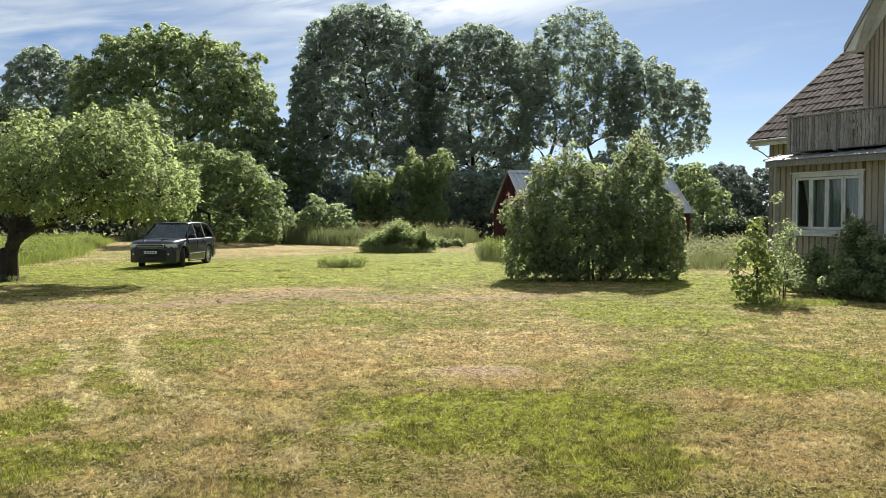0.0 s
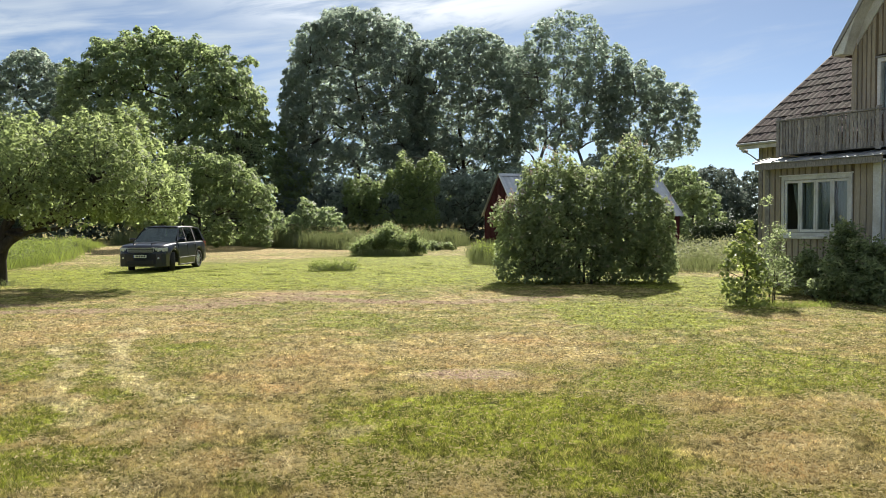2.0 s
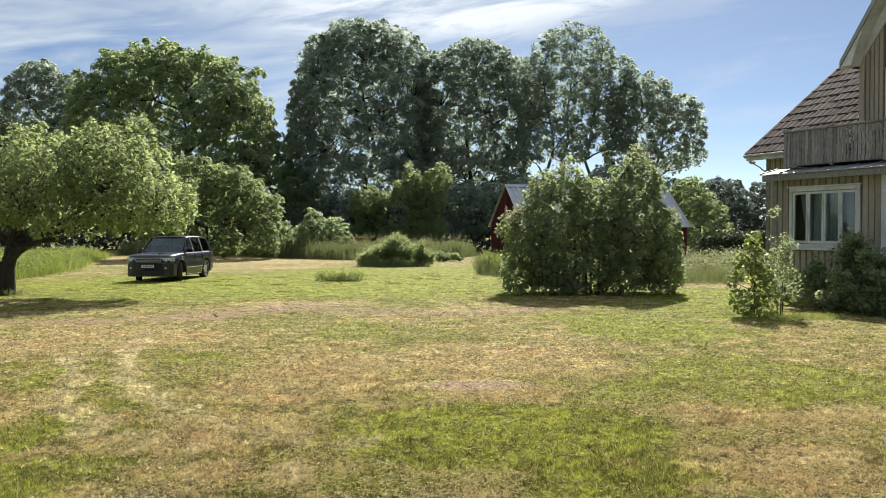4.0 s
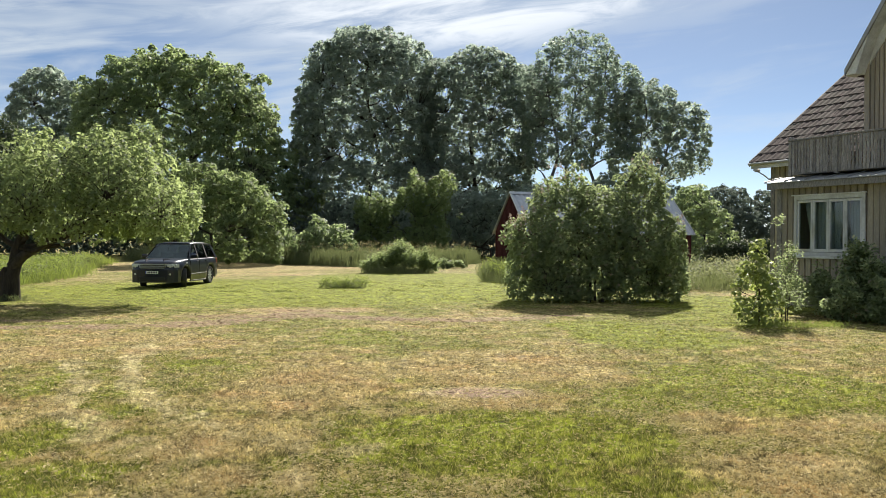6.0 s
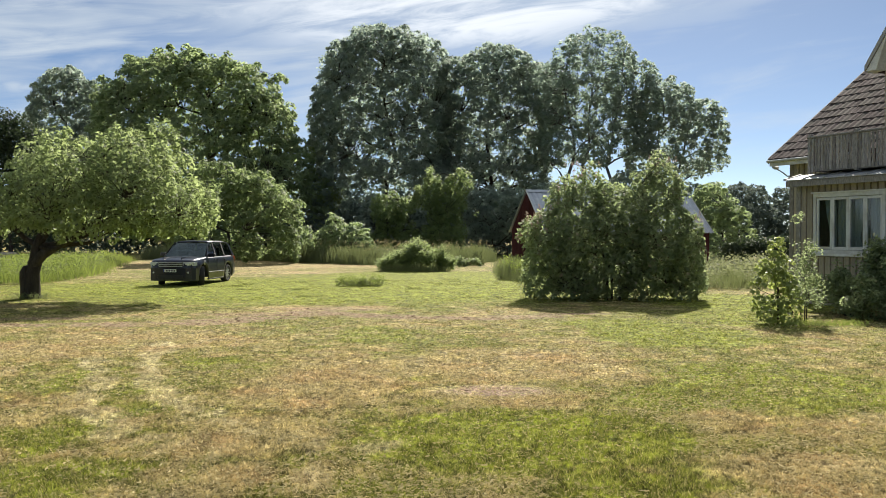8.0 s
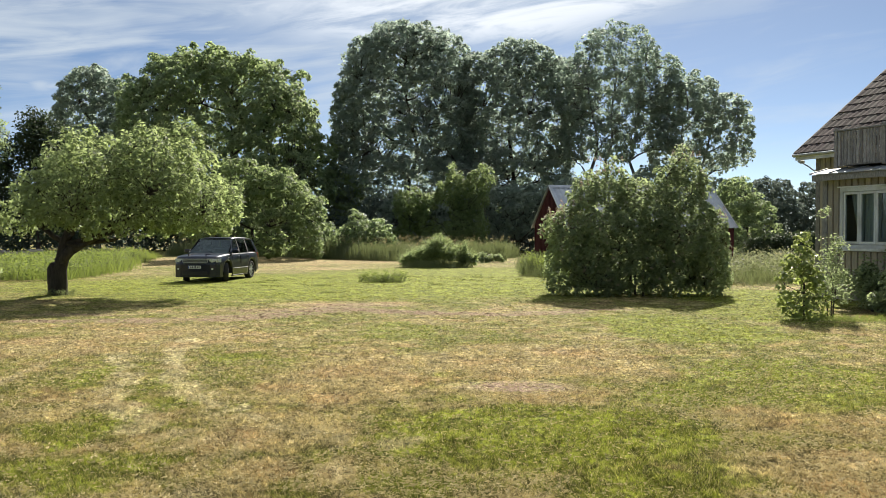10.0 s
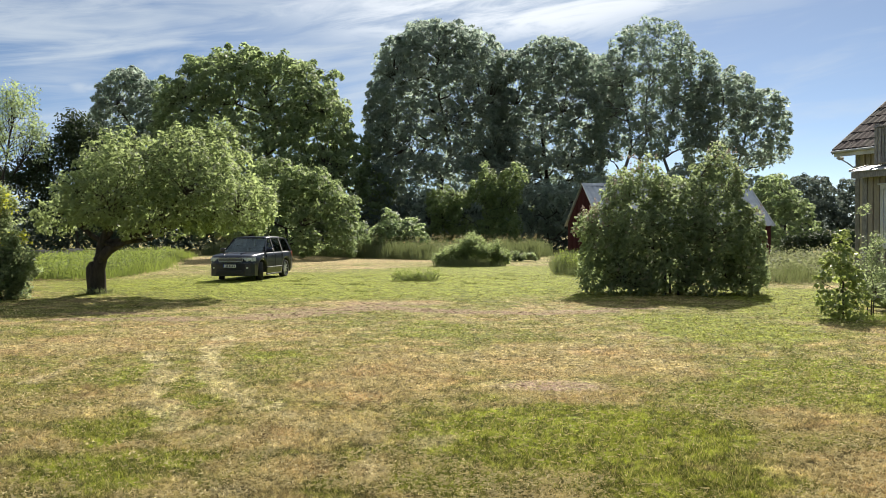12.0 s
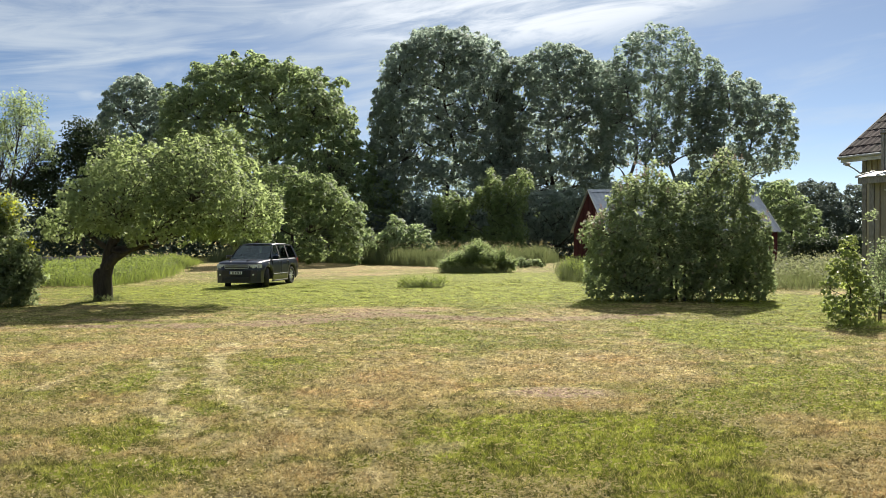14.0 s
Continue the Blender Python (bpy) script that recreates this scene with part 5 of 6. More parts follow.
grown("maple_tree", (-46.0, 102, 0.0), [(-46.6, 102, 15, 3.9, 3.7, 6.35), (-43.6, 102, 15.6, 2.7, 3.1, 4.55), (-49.2, 102, 13.4, 2.3, 2.5, 4.15), (-46.5, 101, 7, 5.5, 3.5, 5.55)],
      M["linden"], 36, "dark green maple standing behind the larger one", open_=0.04, boughs=10, trunk=0.34)
big("birch_tree", -50.0, 80, [(-48.0, 80, 13.4, 2.8, 3.0, 3.0), (-50.5, 80, 10.0, 3.0, 3.0, 3.5), (-53.0, 80, 13.0, 3.0, 3.0, 3.5), (-46.2, 80, 10.3, 1.9, 2.4, 2.8)],
    8500, M["maple"], 37, "airy light green tree with thin branches", trunk=0.2, leaf=0.18, fill=0.2, fork=0.3, twigs=40, clump=0.5, per=18)
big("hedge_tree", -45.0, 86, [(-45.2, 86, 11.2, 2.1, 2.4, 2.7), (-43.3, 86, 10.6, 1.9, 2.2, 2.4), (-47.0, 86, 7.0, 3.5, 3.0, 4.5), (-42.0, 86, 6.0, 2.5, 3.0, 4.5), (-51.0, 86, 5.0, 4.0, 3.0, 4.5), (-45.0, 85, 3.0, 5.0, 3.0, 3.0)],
    20000, M["conifer"], 38, "dark green trees behind the road", trunk=0.2, leaf=0.25)
grown("young_maple", (-16.5, 62, 0.0), shoots([(-17.6, 62, 5.2, 1.6, 1.9, 1.9), (-15.2, 62, 4.4, 2.1, 2.0, 2.0), (-13.2, 62, 3.0, 1.5, 1.7, 1.7), (-16.0, 61.6, 2.0, 3.3, 2.2, 1.9), (-20.3, 63, 3.4, 1.7, 1.7, 2.2), (-18.5, 61.6, 1.5, 2.2, 1.8, 1.5), (-13.5, 61.6, 1.3, 1.8, 1.6, 1.2)], 16, 0.5, 139),
      M["young"], 39, "bright green young maple with low branches", gap=0.58, radius=0.42, per=46, leaf=0.17, trunk=0.16, boughs=9, rough=0.3, open_=0.08, layers=(1.0, 0.82, 0.6), grain=0.6, lift=0.7)
grown("young_maple", (-10.0, 66, 0.0), [(-10.6, 66, 1.7, 1.6, 1.5, 1.5), (-8.3, 67, 1.4, 1.4, 1.3, 1.3), (-9.8, 66, 2.9, 0.6, 0.7, 0.7)],
      M["maple"], 40, "low green thicket below tall trees", gap=0.5, radius=0.36, per=46, leaf=0.16, trunk=0.08, boughs=5, layers=(1.0, 0.8, 0.5), lift=0.7)
grown("young_maple", (-2.5, 75.5, 0.0), [(-2.8, 75.5, 5.56, 1.02, 1.08, 1.89), (-0.32, 75.5, 5.34, 1.08, 1.08, 1.89), (-6.47, 75.5, 4.37, 1.02, 1.02, 1.4), (-1.62, 75.5, 4.59, 1.02, 1.02, 1.73), (-4.64, 75.5, 3.83, 1.08, 1.02, 1.4), (-3.45, 76, 2.65, 3.99, 1.73, 2.27)],
      M["young"], 41, "young maples with pale new leaf tops", gap=0.56, radius=0.4, per=40, leaf=0.18, trunk=0.1, boughs=8, open_=0.10, layers=(1.0, 0.8, 0.55), lift=0.9, tall=1.1, rough=0.3)
grown("thicket", (4.4, 83, 0.0), [(4.4, 83, 4.0, 2.2, 2.0, 2.2), (1.8, 85, 3.4, 2.2, 1.8, 2.6), (8.0, 85, 3.9, 2.6, 1.8, 2.6), (-7.0, 90, 3.0, 3.6, 2.0, 2.8)],
      M["linden"], 42, "dark undergrowth thicket below tall trees", gap=0.8, radius=0.6, per=48, leaf=0.25, trunk=0.1, boughs=6, layers=(1.0, 0.75))
grown("thicket", (19.0, 92, 0.0), [(18.0, 92, 4.8, 3.0, 2.6, 3.8), (23.5, 92, 3.8, 3.6, 2.6, 3.6), (13.0, 93, 4.3, 3.0, 2.6, 3.6)],
      M["linden"], 49, "dark bushes below the open-crowned trees", gap=0.8, radius=0.6, per=48, leaf=0.25, trunk=0.12, boughs=6, layers=(1.0, 0.75))
grown("round_tree", (20.8, 70, 0.0), [(20.0, 70, 4.3, 1.3, 1.6, 1.8), (21.4, 70, 3.5, 0.9, 1.2, 1.4), (20.6, 70, 2.0, 1.7, 1.6, 1.8), (22.3, 70, 2.3, 1.0, 1.3, 1.6), (19.6, 69.5, 1.0, 1.2, 1.2, 1.0)],
      M["maple"], 43, "round green tree beside the field", gap=0.5, radius=0.36, per=44, leaf=0.16, trunk=0.15, boughs=6, open_=0.05, layers=(1.0, 0.7), grain=0.7)
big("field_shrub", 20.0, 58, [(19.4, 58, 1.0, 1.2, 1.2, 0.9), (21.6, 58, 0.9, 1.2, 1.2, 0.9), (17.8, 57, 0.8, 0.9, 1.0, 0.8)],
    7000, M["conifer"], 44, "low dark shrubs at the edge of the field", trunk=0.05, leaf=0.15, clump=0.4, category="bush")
tree("green_shrub", (-2.5, 49.3, 0.0), shoots([(-2.6, 49.3, 0.7, 1.0, 1.0, 0.75), (-2.6, 49.3, 1.25, 0.45, 0.5, 0.5), (-1.6, 49.2, 0.6, 0.7, 0.8, 0.55), (-3.5, 49.3, 0.5, 0.8, 0.8, 0.45), (-0.9, 49.2, 0.3, 0.4, 0.5, 0.3), (-4.3, 49.2, 0.3, 0.5, 0.5, 0.25)], 30, 0.2, 46),
     13000, 0.085, M["apple"], 45, trunk=0.03, fork=0.25, clump=0.2, per=22, fill=0.25, stems=4, twigs=8, category="bush", shoot=1.5, label="rounded green shrub on the far lawn")


def make_far_wood():
    rng = np.random.default_rng(61)
    lobes = []
    for x in np.arange(40, 69, 1.7):
        h, y = rng.uniform(8.2, 11.2), 150 + rng.normal(0, 4)
        lobes.append((x, y, h * 0.52, rng.uniform(1.6, 2.5), 2.2, h * 0.46))
        if rng.uniform(0, 1) < 0.5:
            lobes.append((x + rng.normal(0, 1.0), y - 3, h * 0.35, 2.2, 2.0, h * 0.33))
    cc, face = tufted(lobes, 1.25, rng, -0.7, (1.0, 0.7))
    tagged(new("far_wood", tuft_leaves("far_wood", cc, face, 0.85, 36, 0.36, M["far_leaf"], rng)), "distant mixed wood beyond the field", "wood", kind="stuff")
    spots = []
    # a low hedge in front of it
    k = 2600
    x = rng.uniform(40, 76, k)
    spots.append(np.column_stack([x, 128 + rng.normal(0, 0.8, k), rng.uniform(0, 1, k) * (1.3 + 0.8 * np.sin(x * 1.7))]))
    tagged(new("field_hedge", leaf_mesh("field_hedge", np.concatenate(spots), 0.34, M["conifer"], rng)), "low hedge at the far side of the field", "hedge", kind="stuff")


make_far_wood()


def make_undergrowth():
    rng = np.random.default_rng(62)
    k = 24000
    x, y = rng.uniform(-62, 27.5, k), rng.uniform(90, 98, k)
    top = np.array([4.6 + 2.4 * noise.noise(Vector((a * 0.16, b * 0.16, 3.0))) for a, b in zip(x, y)])
    z = rng.uniform(0, 1, k) ** 0.8 * top
    ob = new("undergrowth", leaf_mesh("undergrowth", np.column_stack([x, y, z]), 0.42, M["far_leaf"], rng))
    tagged(ob, "dense dark undergrowth at the foot of the wood", "undergrowth", kind="stuff")


make_undergrowth()


def inside(poly, p):
    hit = np.zeros(len(p), bool)
    for (x0, y0), (x1, y1) in zip(poly, poly[1:] + poly[:1]):
        c = ((y0 > p[:, 1]) != (y1 > p[:, 1]))
        with np.errstate(divide="ignore", invalid="ignore"):
            hit ^= c & (p[:, 0] < (x1 - x0) * (p[:, 1] - y0) / (y1 - y0) + x0)
    return hit


def meadow(name, poly, count, height, width, mat, seed, label, lean=0.4):
    rng = np.random.default_rng(seed)
    a = np.array(poly)
    p = rng.uniform(a.min(0), a.max(0), (count * 3, 2))
    p = p[inside(poly, p + rng.normal(0, 0.35, p.shape))][:count]
    hv = np.array([0.72 + 0.6 * noise.noise(Vector((x * 0.5, y * 0.5, seed))) + 0.35 * noise.noise(Vector((x * 2.1, y * 2.1, seed))) for x, y in p]) * height
    return stalks(name, p, hv, width, mat, rng, label, lean=lean)


meadow("meadow_grass", [(-19.5, 35.0), (-17.2, 35.2), (-18.2, 43), (-21.3, 52), (-26.0, 68), (-30, 68), (-29, 50), (-38, 46), (-32, 34.5)], 56000, 0.66, 0.008, M["meadow"], 71, "tall light green meadow grass behind the apple tree", 0.6)
meadow("tall_grass", [(-26.5, 71), (-17, 69.5), (-11.8, 64), (-5.4, 58.2), (-3.5, 57), (-1.0, 61), (2.8, 68), (2.8, 72), (-5, 68), (-12, 70), (-26, 75)], 64000, 1.35, 0.0055, M["reed"], 72, "strip of tall seeding grass along the trees", 0.22)
meadow("meadow_stalks", [(-19.5, 35.0), (-17.4, 35.4), (-18.4, 43), (-21.5, 52), (-26.0, 66), (-30, 66), (-29, 50), (-36, 46), (-31, 35)], 12000, 0.85, 0.006, M["reed"], 90, "taller pale seeding stalks in the meadow", 0.4)
meadow("tall_grass", [(1.7, 41.2), (2.9, 37.3), (8, 35), (9.5, 47), (4.0, 48), (2.2, 48)], 22000, 0.95, 0.0045, M["reed"], 73, "tall grass in front of the barn", 0.3)
meadow("tall_grass", [(8.6, 34.4), (10.2, 32.6), (20, 37.3), (30, 52), (22, 56), (9.8, 47)], 36000, 0.74, 0.005, M["reed"], 74, "tall dry grass beside the house", 0.4)
meadow("tall_grass", [(-0.6, 59.5), (1.4, 59.0), (1.6, 61), (-0.4, 61.5)], 1800, 1.35, 0.008, M["reed"], 77, "tuft of tall grass on the far lawn", 0.5)
meadow("tall_grass", [(-4.6, 48.6), (-3.0, 47.6), (-0.8, 48.2), (-0.6, 49.6), (-2.5, 50.8), (-4.4, 50.2)], 2600, 0.62, 0.006, M["reed"], 84, "tall grass grown through the rounded shrub", 0.5)
meadow("weeds", [(-5.0, 34.4), (-3.3, 34.2), (-3.1, 34.8), (-4.7, 35.0)], 330, 0.44, 0.007, M["reed"], 75, "clump of low weeds on the lawn", 1.3)
meadow("field_grass", [(22, 56), (60, 60), (120, 140), (30, 140)], 9000, 0.5, 0.05, M["reed"], 76, "pale grass of the far field", 0.6)


def make_tufts():
    rng = np.random.default_rng(78)
    spots = []
    for k in range(26):
        x, y = rng.uniform(-14, 0), rng.uniform(28, 40)
        if k < 12:
            x, y = rng.uniform(-13, -6), rng.uniform(31, 34)
        n = rng.integers(18, 60)
        spots.extend(np.column_stack([x + rng.normal(0, 0.2, n), y + rng.normal(0, 0.1, n)]))
    stalks("grass_tufts", np.array(spots), 0.075, 0.012, M["tuft"], rng, "small uncut tufts scattered over the lawn", lean=1.2)


make_tufts()


def make_foot_grass():
    """Uncut grass round the foot of the apple tree and the sapling."""
    rng = np.random.default_rng(81)
    for name, x, y, rx, ry, k, h, label in (("tree_foot_grass", -13.5, 27.0, 0.30, 0.26, 260, 0.22, "uncut grass round the foot of the apple tree"),
                                            ("sapling_foot_grass", 7.9, 19.9, 0.5, 0.22, 420, 0.13, "uncut grass round the foot of the sapling"),
                                            ("wall_foot_grass", 8.75, 19.9, 0.35, 0.22, 260, 0.13, "uncut grass before the porch shrub")):
        p = np.column_stack([x + rng.normal(0, rx, k), y + rng.normal(0, ry, k)])
        stalks(name, p, h, 0.004, M["reed"] if "tree" in name else M["meadow"], rng, label, lean=1.1)


make_foot_grass()


def herbs(name, poly, count, low, high, leaf, mat, seed, label, each=26, spread=0.16):
    """Broad-leaved weeds among tall grass."""
    rng = np.random.default_rng(seed)
    a = np.array(poly)
    p = rng.uniform(a.min(0), a.max(0), (count, 2))
    p = p[inside(poly, p)]
    pts = np.repeat(np.column_stack([p, rng.uniform(low, high, len(p))]), each, axis=0)
    pts += rng.normal(0, 1, pts.shape) * np.array([spread, spread, spread])
    pts[:, 2] = np.maximum(pts[:, 2], 0.03)
    tagged(new(name, leaf_mesh(name, pts, leaf, mat, rng)), label, "herbs", kind="stuff")


def make_meadow_herbs():
    herbs("meadow_herbs", [(-19.5, 35.0), (-17.4, 35.2), (-18.4, 43), (-21.5, 52), (-26.0, 66), (-30, 66), (-29, 50), (-36, 46), (-31, 35)], 2600, 0.15, 0.6, 0.085, M["meadow"], 83, "broad-leaved green herbs among the meadow grass")
    herbs("roadside_herbs", [(8.9, 34.8), (10.3, 33.1), (19, 37.6), (26, 50), (20, 54), (10.2, 46)], 620, 0.15, 0.78, 0.085, M["bramble"], 85, "pale herbs and brambles among the dry grass", 40, 0.22)
    herbs("seed_heads", [(-26.0, 71), (-17, 69.7), (-11.8, 64.3), (-5.4, 58.6), (-3.6, 57.6), (-1.2, 61.4), (2.6, 68), (2.6, 71), (-5, 67), (-12, 69), (-26, 74)], 1500, 1.0, 1.7, 0.05, M["straw"], 87, "pale seed heads over the tall grass", 9, 0.07)
    herbs("strip_herbs", [(-26.0, 71), (-17, 69.7), (-11.8, 64.3), (-5.4, 58.6), (-3.6, 57.6), (-1.2, 61.4), (2.6, 68), (2.6, 71), (-5, 67), (-12, 69), (-26, 74)], 2600, 0.12, 0.95, 0.075, M["bramble"], 88, "leafy weeds among the strip of tall grass", 14, 0.13)
    herbs("barn_herbs", [(1.9, 41.2), (3.0, 37.6), (7.8, 35.4), (9.2, 46.6), (4.0, 47.6), (2.4, 47.6)], 1200, 0.1, 0.85, 0.07, M["meadow"], 89, "leafy weeds among the grass before the barn", 14, 0.12)
    herbs("weed_leaves", [(-5.0, 34.4), (-3.3, 34.2), (-3.1, 34.8), (-4.7, 35.0)], 80, 0.05, 0.34, 0.055, M["meadow"], 86, "leaves of low weeds on the lawn", 16, 0.09)


make_meadow_herbs()


def make_soil_chips():
    """Crumbs of dry earth and flat stones on the bare places."""
    rng = np.random.default_rng(82)
    v = []
    for x, y, rx, ry, k in SOIL:
        for i in range(int(60 + 36 * rx)):
            px, py = x + rng.normal(0, rx * 0.5), y + rng.normal(0, ry * 0.4)
            s = rng.uniform(0.010, 0.04) * (1.0 if y < 15 else 1.3)
            a = rng.uniform(0, 6.28)
            z = ground_z(px, py)
            t = rng.normal(0, 0.12, 2)
            c = np.array([px, py, z + s * 0.12])
            ring = [c + np.array([math.cos(a + q) * s * f, math.sin(a + q) * s * f * 0.7, s * (t[0] * math.cos(q) + t[1] * math.sin(q))]) for q, f in ((0, 1), (1.5, rng.uniform(0.7, 1.2)), (3.1, rng.uniform(0.8, 1.1)), (4.6, rng.uniform(0.7, 1.2)))]
            low = [np.array([q[0], q[1], z - 0.01]) for q in ring]
            v.append(ring)
            for m in range(4):
                v.append([ring[m], low[m], low[(m + 1) % 4], ring[(m + 1) % 4]])
    ob = new("soil_chips", quads("soil_chips", np.array(v), M["soil"]))
    tagged(ob, "crumbs of dry pinkish earth on bare lawn", "soil", kind="stuff")


M["soil"] = simple("dry_earth", (0.37, 0.26, 0.175), 0.95, 0, 20.0, 0.3, 0.3, 0.1)
make_soil_chips()


def make_road():
    bm = bmesh.new()
    box(bm, -90, -36, 86.5, 90.5, -0.2, 0.03)
    me = bpy.data.meshes.new("road")
    bm.to_mesh(me)
    bm.free()
    me.materials.append(M["gravel"])
    tagged(new("road", me), "pale gravel road in front of the wood", "road", kind="structure")


make_road()


def make_stones():
    """A low heap of field stones beside the meadow."""
    rng = np.random.default_rng(79)
    for k in range(28):
        bm = bmesh.new()
        bmesh.ops.create_icosphere(bm, subdivisions=2, radius=1.0)
        seed = rng.uniform(0, 50)
        for v in bm.verts:
            v.co *= 1 + 0.35 * noise.noise(v.co * 1.1 + Vector((seed, 0, 0)))
        s = rng.uniform(0.17, 0.38)
        bmesh.ops.scale(bm, vec=(s * 1.2, s, s * 0.75), verts=bm.verts[:])
        me = bpy.data.meshes.new("stone")
        bm.to_mesh(me)
        bm.free()
        me.materials.append(M["stone"])
        ob = new("stone", me)
        ob.location = (-38.6 + rng.uniform(-1.9, 1.9), 70.5 + rng.uniform(-0.7, 0.7), s * 0.4 + (0.28 if k > 17 else 0.0))
        ob.rotation_euler = (0, 0, rng.uniform(0, 6))
        tagged(ob, "grey field stone lying in a low heap", "stone", "stone heap")


make_stones()
tree("brush_heap", (0.2, 57.0, 0.0), [(0.2, 57.0, 0.2, 1.1, 0.6, 0.3)], 1600, 0.10, M["lilac"], 80, trunk=0.02, fork=0.3, clump=0.2, stems=3, category="bush", label="low dark heap of brush on the lawn")

# ---- car ----
def make_car():
    car = thing("car", (-11.2, 36.3, 0.0), -95.0, "dark blue sport utility car parked on the lawn", "car")
    # lower body: x forward, y left; stations close together round the wheel openings
    def belt(x):
        return float(np.interp(x, (-2.4, -2.25, -1.9, 0.2, 1.0, 1.6, 2.1, 2.27, 2.38), (0.98, 1.10, 1.125, 1.12, 1.115, 1.085, 1.045, 1.00, 0.90)))
    def wide(x):
        return float(np.interp(x, (-2.40, -2.36, -2.25, -1.9, -1.0, 0.9, 1.7, 2.1, 2.25, 2.34, 2.40), (0.74, 0.86, 0.925, 0.955, 0.962, 0.962, 0.955, 0.925, 0.875, 0.80, 0.66)))
    def sill(x):
        low = float(np.interp(x, (-2.4, -2.2, -1.9, 1.9, 2.2, 2.4), (0.36, 0.28, 0.225, 0.225, 0.24, 0.28)))
        for c in (1.37, -1.375):
            if abs(x - c) < 0.455:
                low = max(low, 0.39 + math.sqrt(0.455 ** 2 - (x - c) ** 2))
        return low
    xs = sorted({round(v, 3) for v in (*np.linspace(-2.40, 2.40, 41), *(c + 0.455 * math.sin(a) for c in (1.37, -1.375) for a in np.linspace(-1.57, 1.57, 17)), -2.38, -2.33, 2.33, 2.37)})
    bm = bmesh.new()
    rings = []
    for x in xs:
        w, zb, zt = wide(x), sill(x), belt(x)
        k = (zt - 0.16 - zb)
        flare = 0.022 * max(0.0, 1 - min(abs(x - 1.37), abs(x + 1.375)) / 0.62)
        half = [(w - 0.035 + flare, zb), (w - 0.004 + flare, zb + 0.05), (w + 0.004 + flare * 0.8, zb + k * 0.45), (w - 0.002 + flare * 0.4, zb + k * 0.8), (w - 0.014, zt - 0.13), (w - 0.035, zt - 0.05),
                (w - 0.075, zt - 0.008), (w - 0.20, zt + 0.012), (w * 0.45, zt + 0.024 if x > 1.0 else zt + 0.02), (0.0, zt + 0.03)]
        rings.append([bm.verts.new((x, y, z)) for y, z in half + [(-y, z) for y, z in half[-2::-1]]])
    for a, b in zip(rings, rings[1:]):
        for i in range(len(a) - 1):
            bm.faces.new((a[i], a[i + 1], b[i + 1], b[i]))
    bm.faces.new(rings[0])
    bm.faces.new(rings[-1][::-1])
    body = part("body", bm, M["paint"], car, "", True)
    part("undertray", boxes((-2.2, 2.2, -0.60, 0.60, 0.30, 0.62), (-0.86, 0.86, -0.86, 0.86, 0.33, 0.6)), M["plastic"], car)
    # hood creases and door gaps
    for y in (0.42, -0.42):
        part("hood_crease", prism([(1.06, y - 0.012), (2.20, y * 0.86 - 0.010), (2.20, y * 0.86 + 0.010), (1.06, y + 0.012)], 1.02, 1.128, "z"), M["paint"], car)
    for s in (1, -1):
        for x in (0.93, -0.06, -0.93):
            part("door_gap", boxes((x - 0.005, x + 0.005, min(s * 0.945, s * 0.9695), max(s * 0.945, s * 0.9695), 0.42, 1.03)), M["plastic"], car)
        part("rub_strip", boxes((-0.88, 0.88, min(s * 0.95, s * 0.984), max(s * 0.95, s * 0.984), 0.47, 0.52), bevel=0.012), M["paint"], car)
    # cabin shell: roof slab, pillars and glass
    def side(z):
        return 0.905 - (z - 1.12) * 0.34
    roof = bmesh.new()
    prof = [(-2.02, 1.65), (-1.9, 1.72), (-1.4, 1.76), (-0.4, 1.775), (0.10, 1.755), (0.26, 1.725)]
    rr = []
    for x, z in prof:
        w = side(z) + 0.01
        rr.append([roof.verts.new((x, y, zz)) for y, zz in ((-w, z - 0.075), (-w + 0.02, z - 0.02), (-w * 0.75, z + 0.008), (0, z + 0.018), (w * 0.75, z + 0.008), (w - 0.02, z - 0.02), (w, z - 0.075))])
    for a, b in zip(rr, rr[1:]):
        for i in range(6):
            roof.faces.new((a[i], a[i + 1], b[i + 1], b[i]))
    ob = part("roof", roof, M["paint"], car, "", True)
    ob.modifiers.new("shell", "SOLIDIFY").thickness = 0.03
    def pane(name, pts, mat, lift=0.0):
        v = [(x, y, z) for x, y, z in pts]
        ob = part(name, mesh_of(name, v, [tuple(range(len(v)))], mat), None, car)
        ob.modifiers.new("thick", "SOLIDIFY").thickness = 0.008
        return ob
    for s in (1, -1):
        def q(x, z, out=0.0):
            return (x, s * (side(z) + out), z)
        pane("side_window", [q(0.86, 1.13), q(0.42, 1.13), q(-0.02, 1.13), q(-0.02, 1.70), q(0.28, 1.68)], M["tint"])
        pane("side_window", [q(-0.10, 1.13), q(-0.98, 1.13), q(-0.98, 1.70), q(-0.10, 1.71)], M["tint"])
        pane("side_window", [q(-1.10, 1.14), q(-2.02, 1.20), q(-1.86, 1.64), q(-1.10, 1.69)], M["tint"])
        for x0, x1, lean in ((-0.10, -0.02, 0.0), (-1.10, -0.98, 0.0)):
            pane("pillar", [q(x0, 1.12, 0.006), q(x1, 1.12, 0.006), q(x1 + lean, 1.72, 0.006), q(x0 + lean, 1.72, 0.006)], M["plastic"])
        pane("pillar", [q(1.02, 1.11, 0.005), q(0.86, 1.12, 0.005), q(0.26, 1.70, 0.005), q(0.34, 1.72, 0.005)], M["paint"])
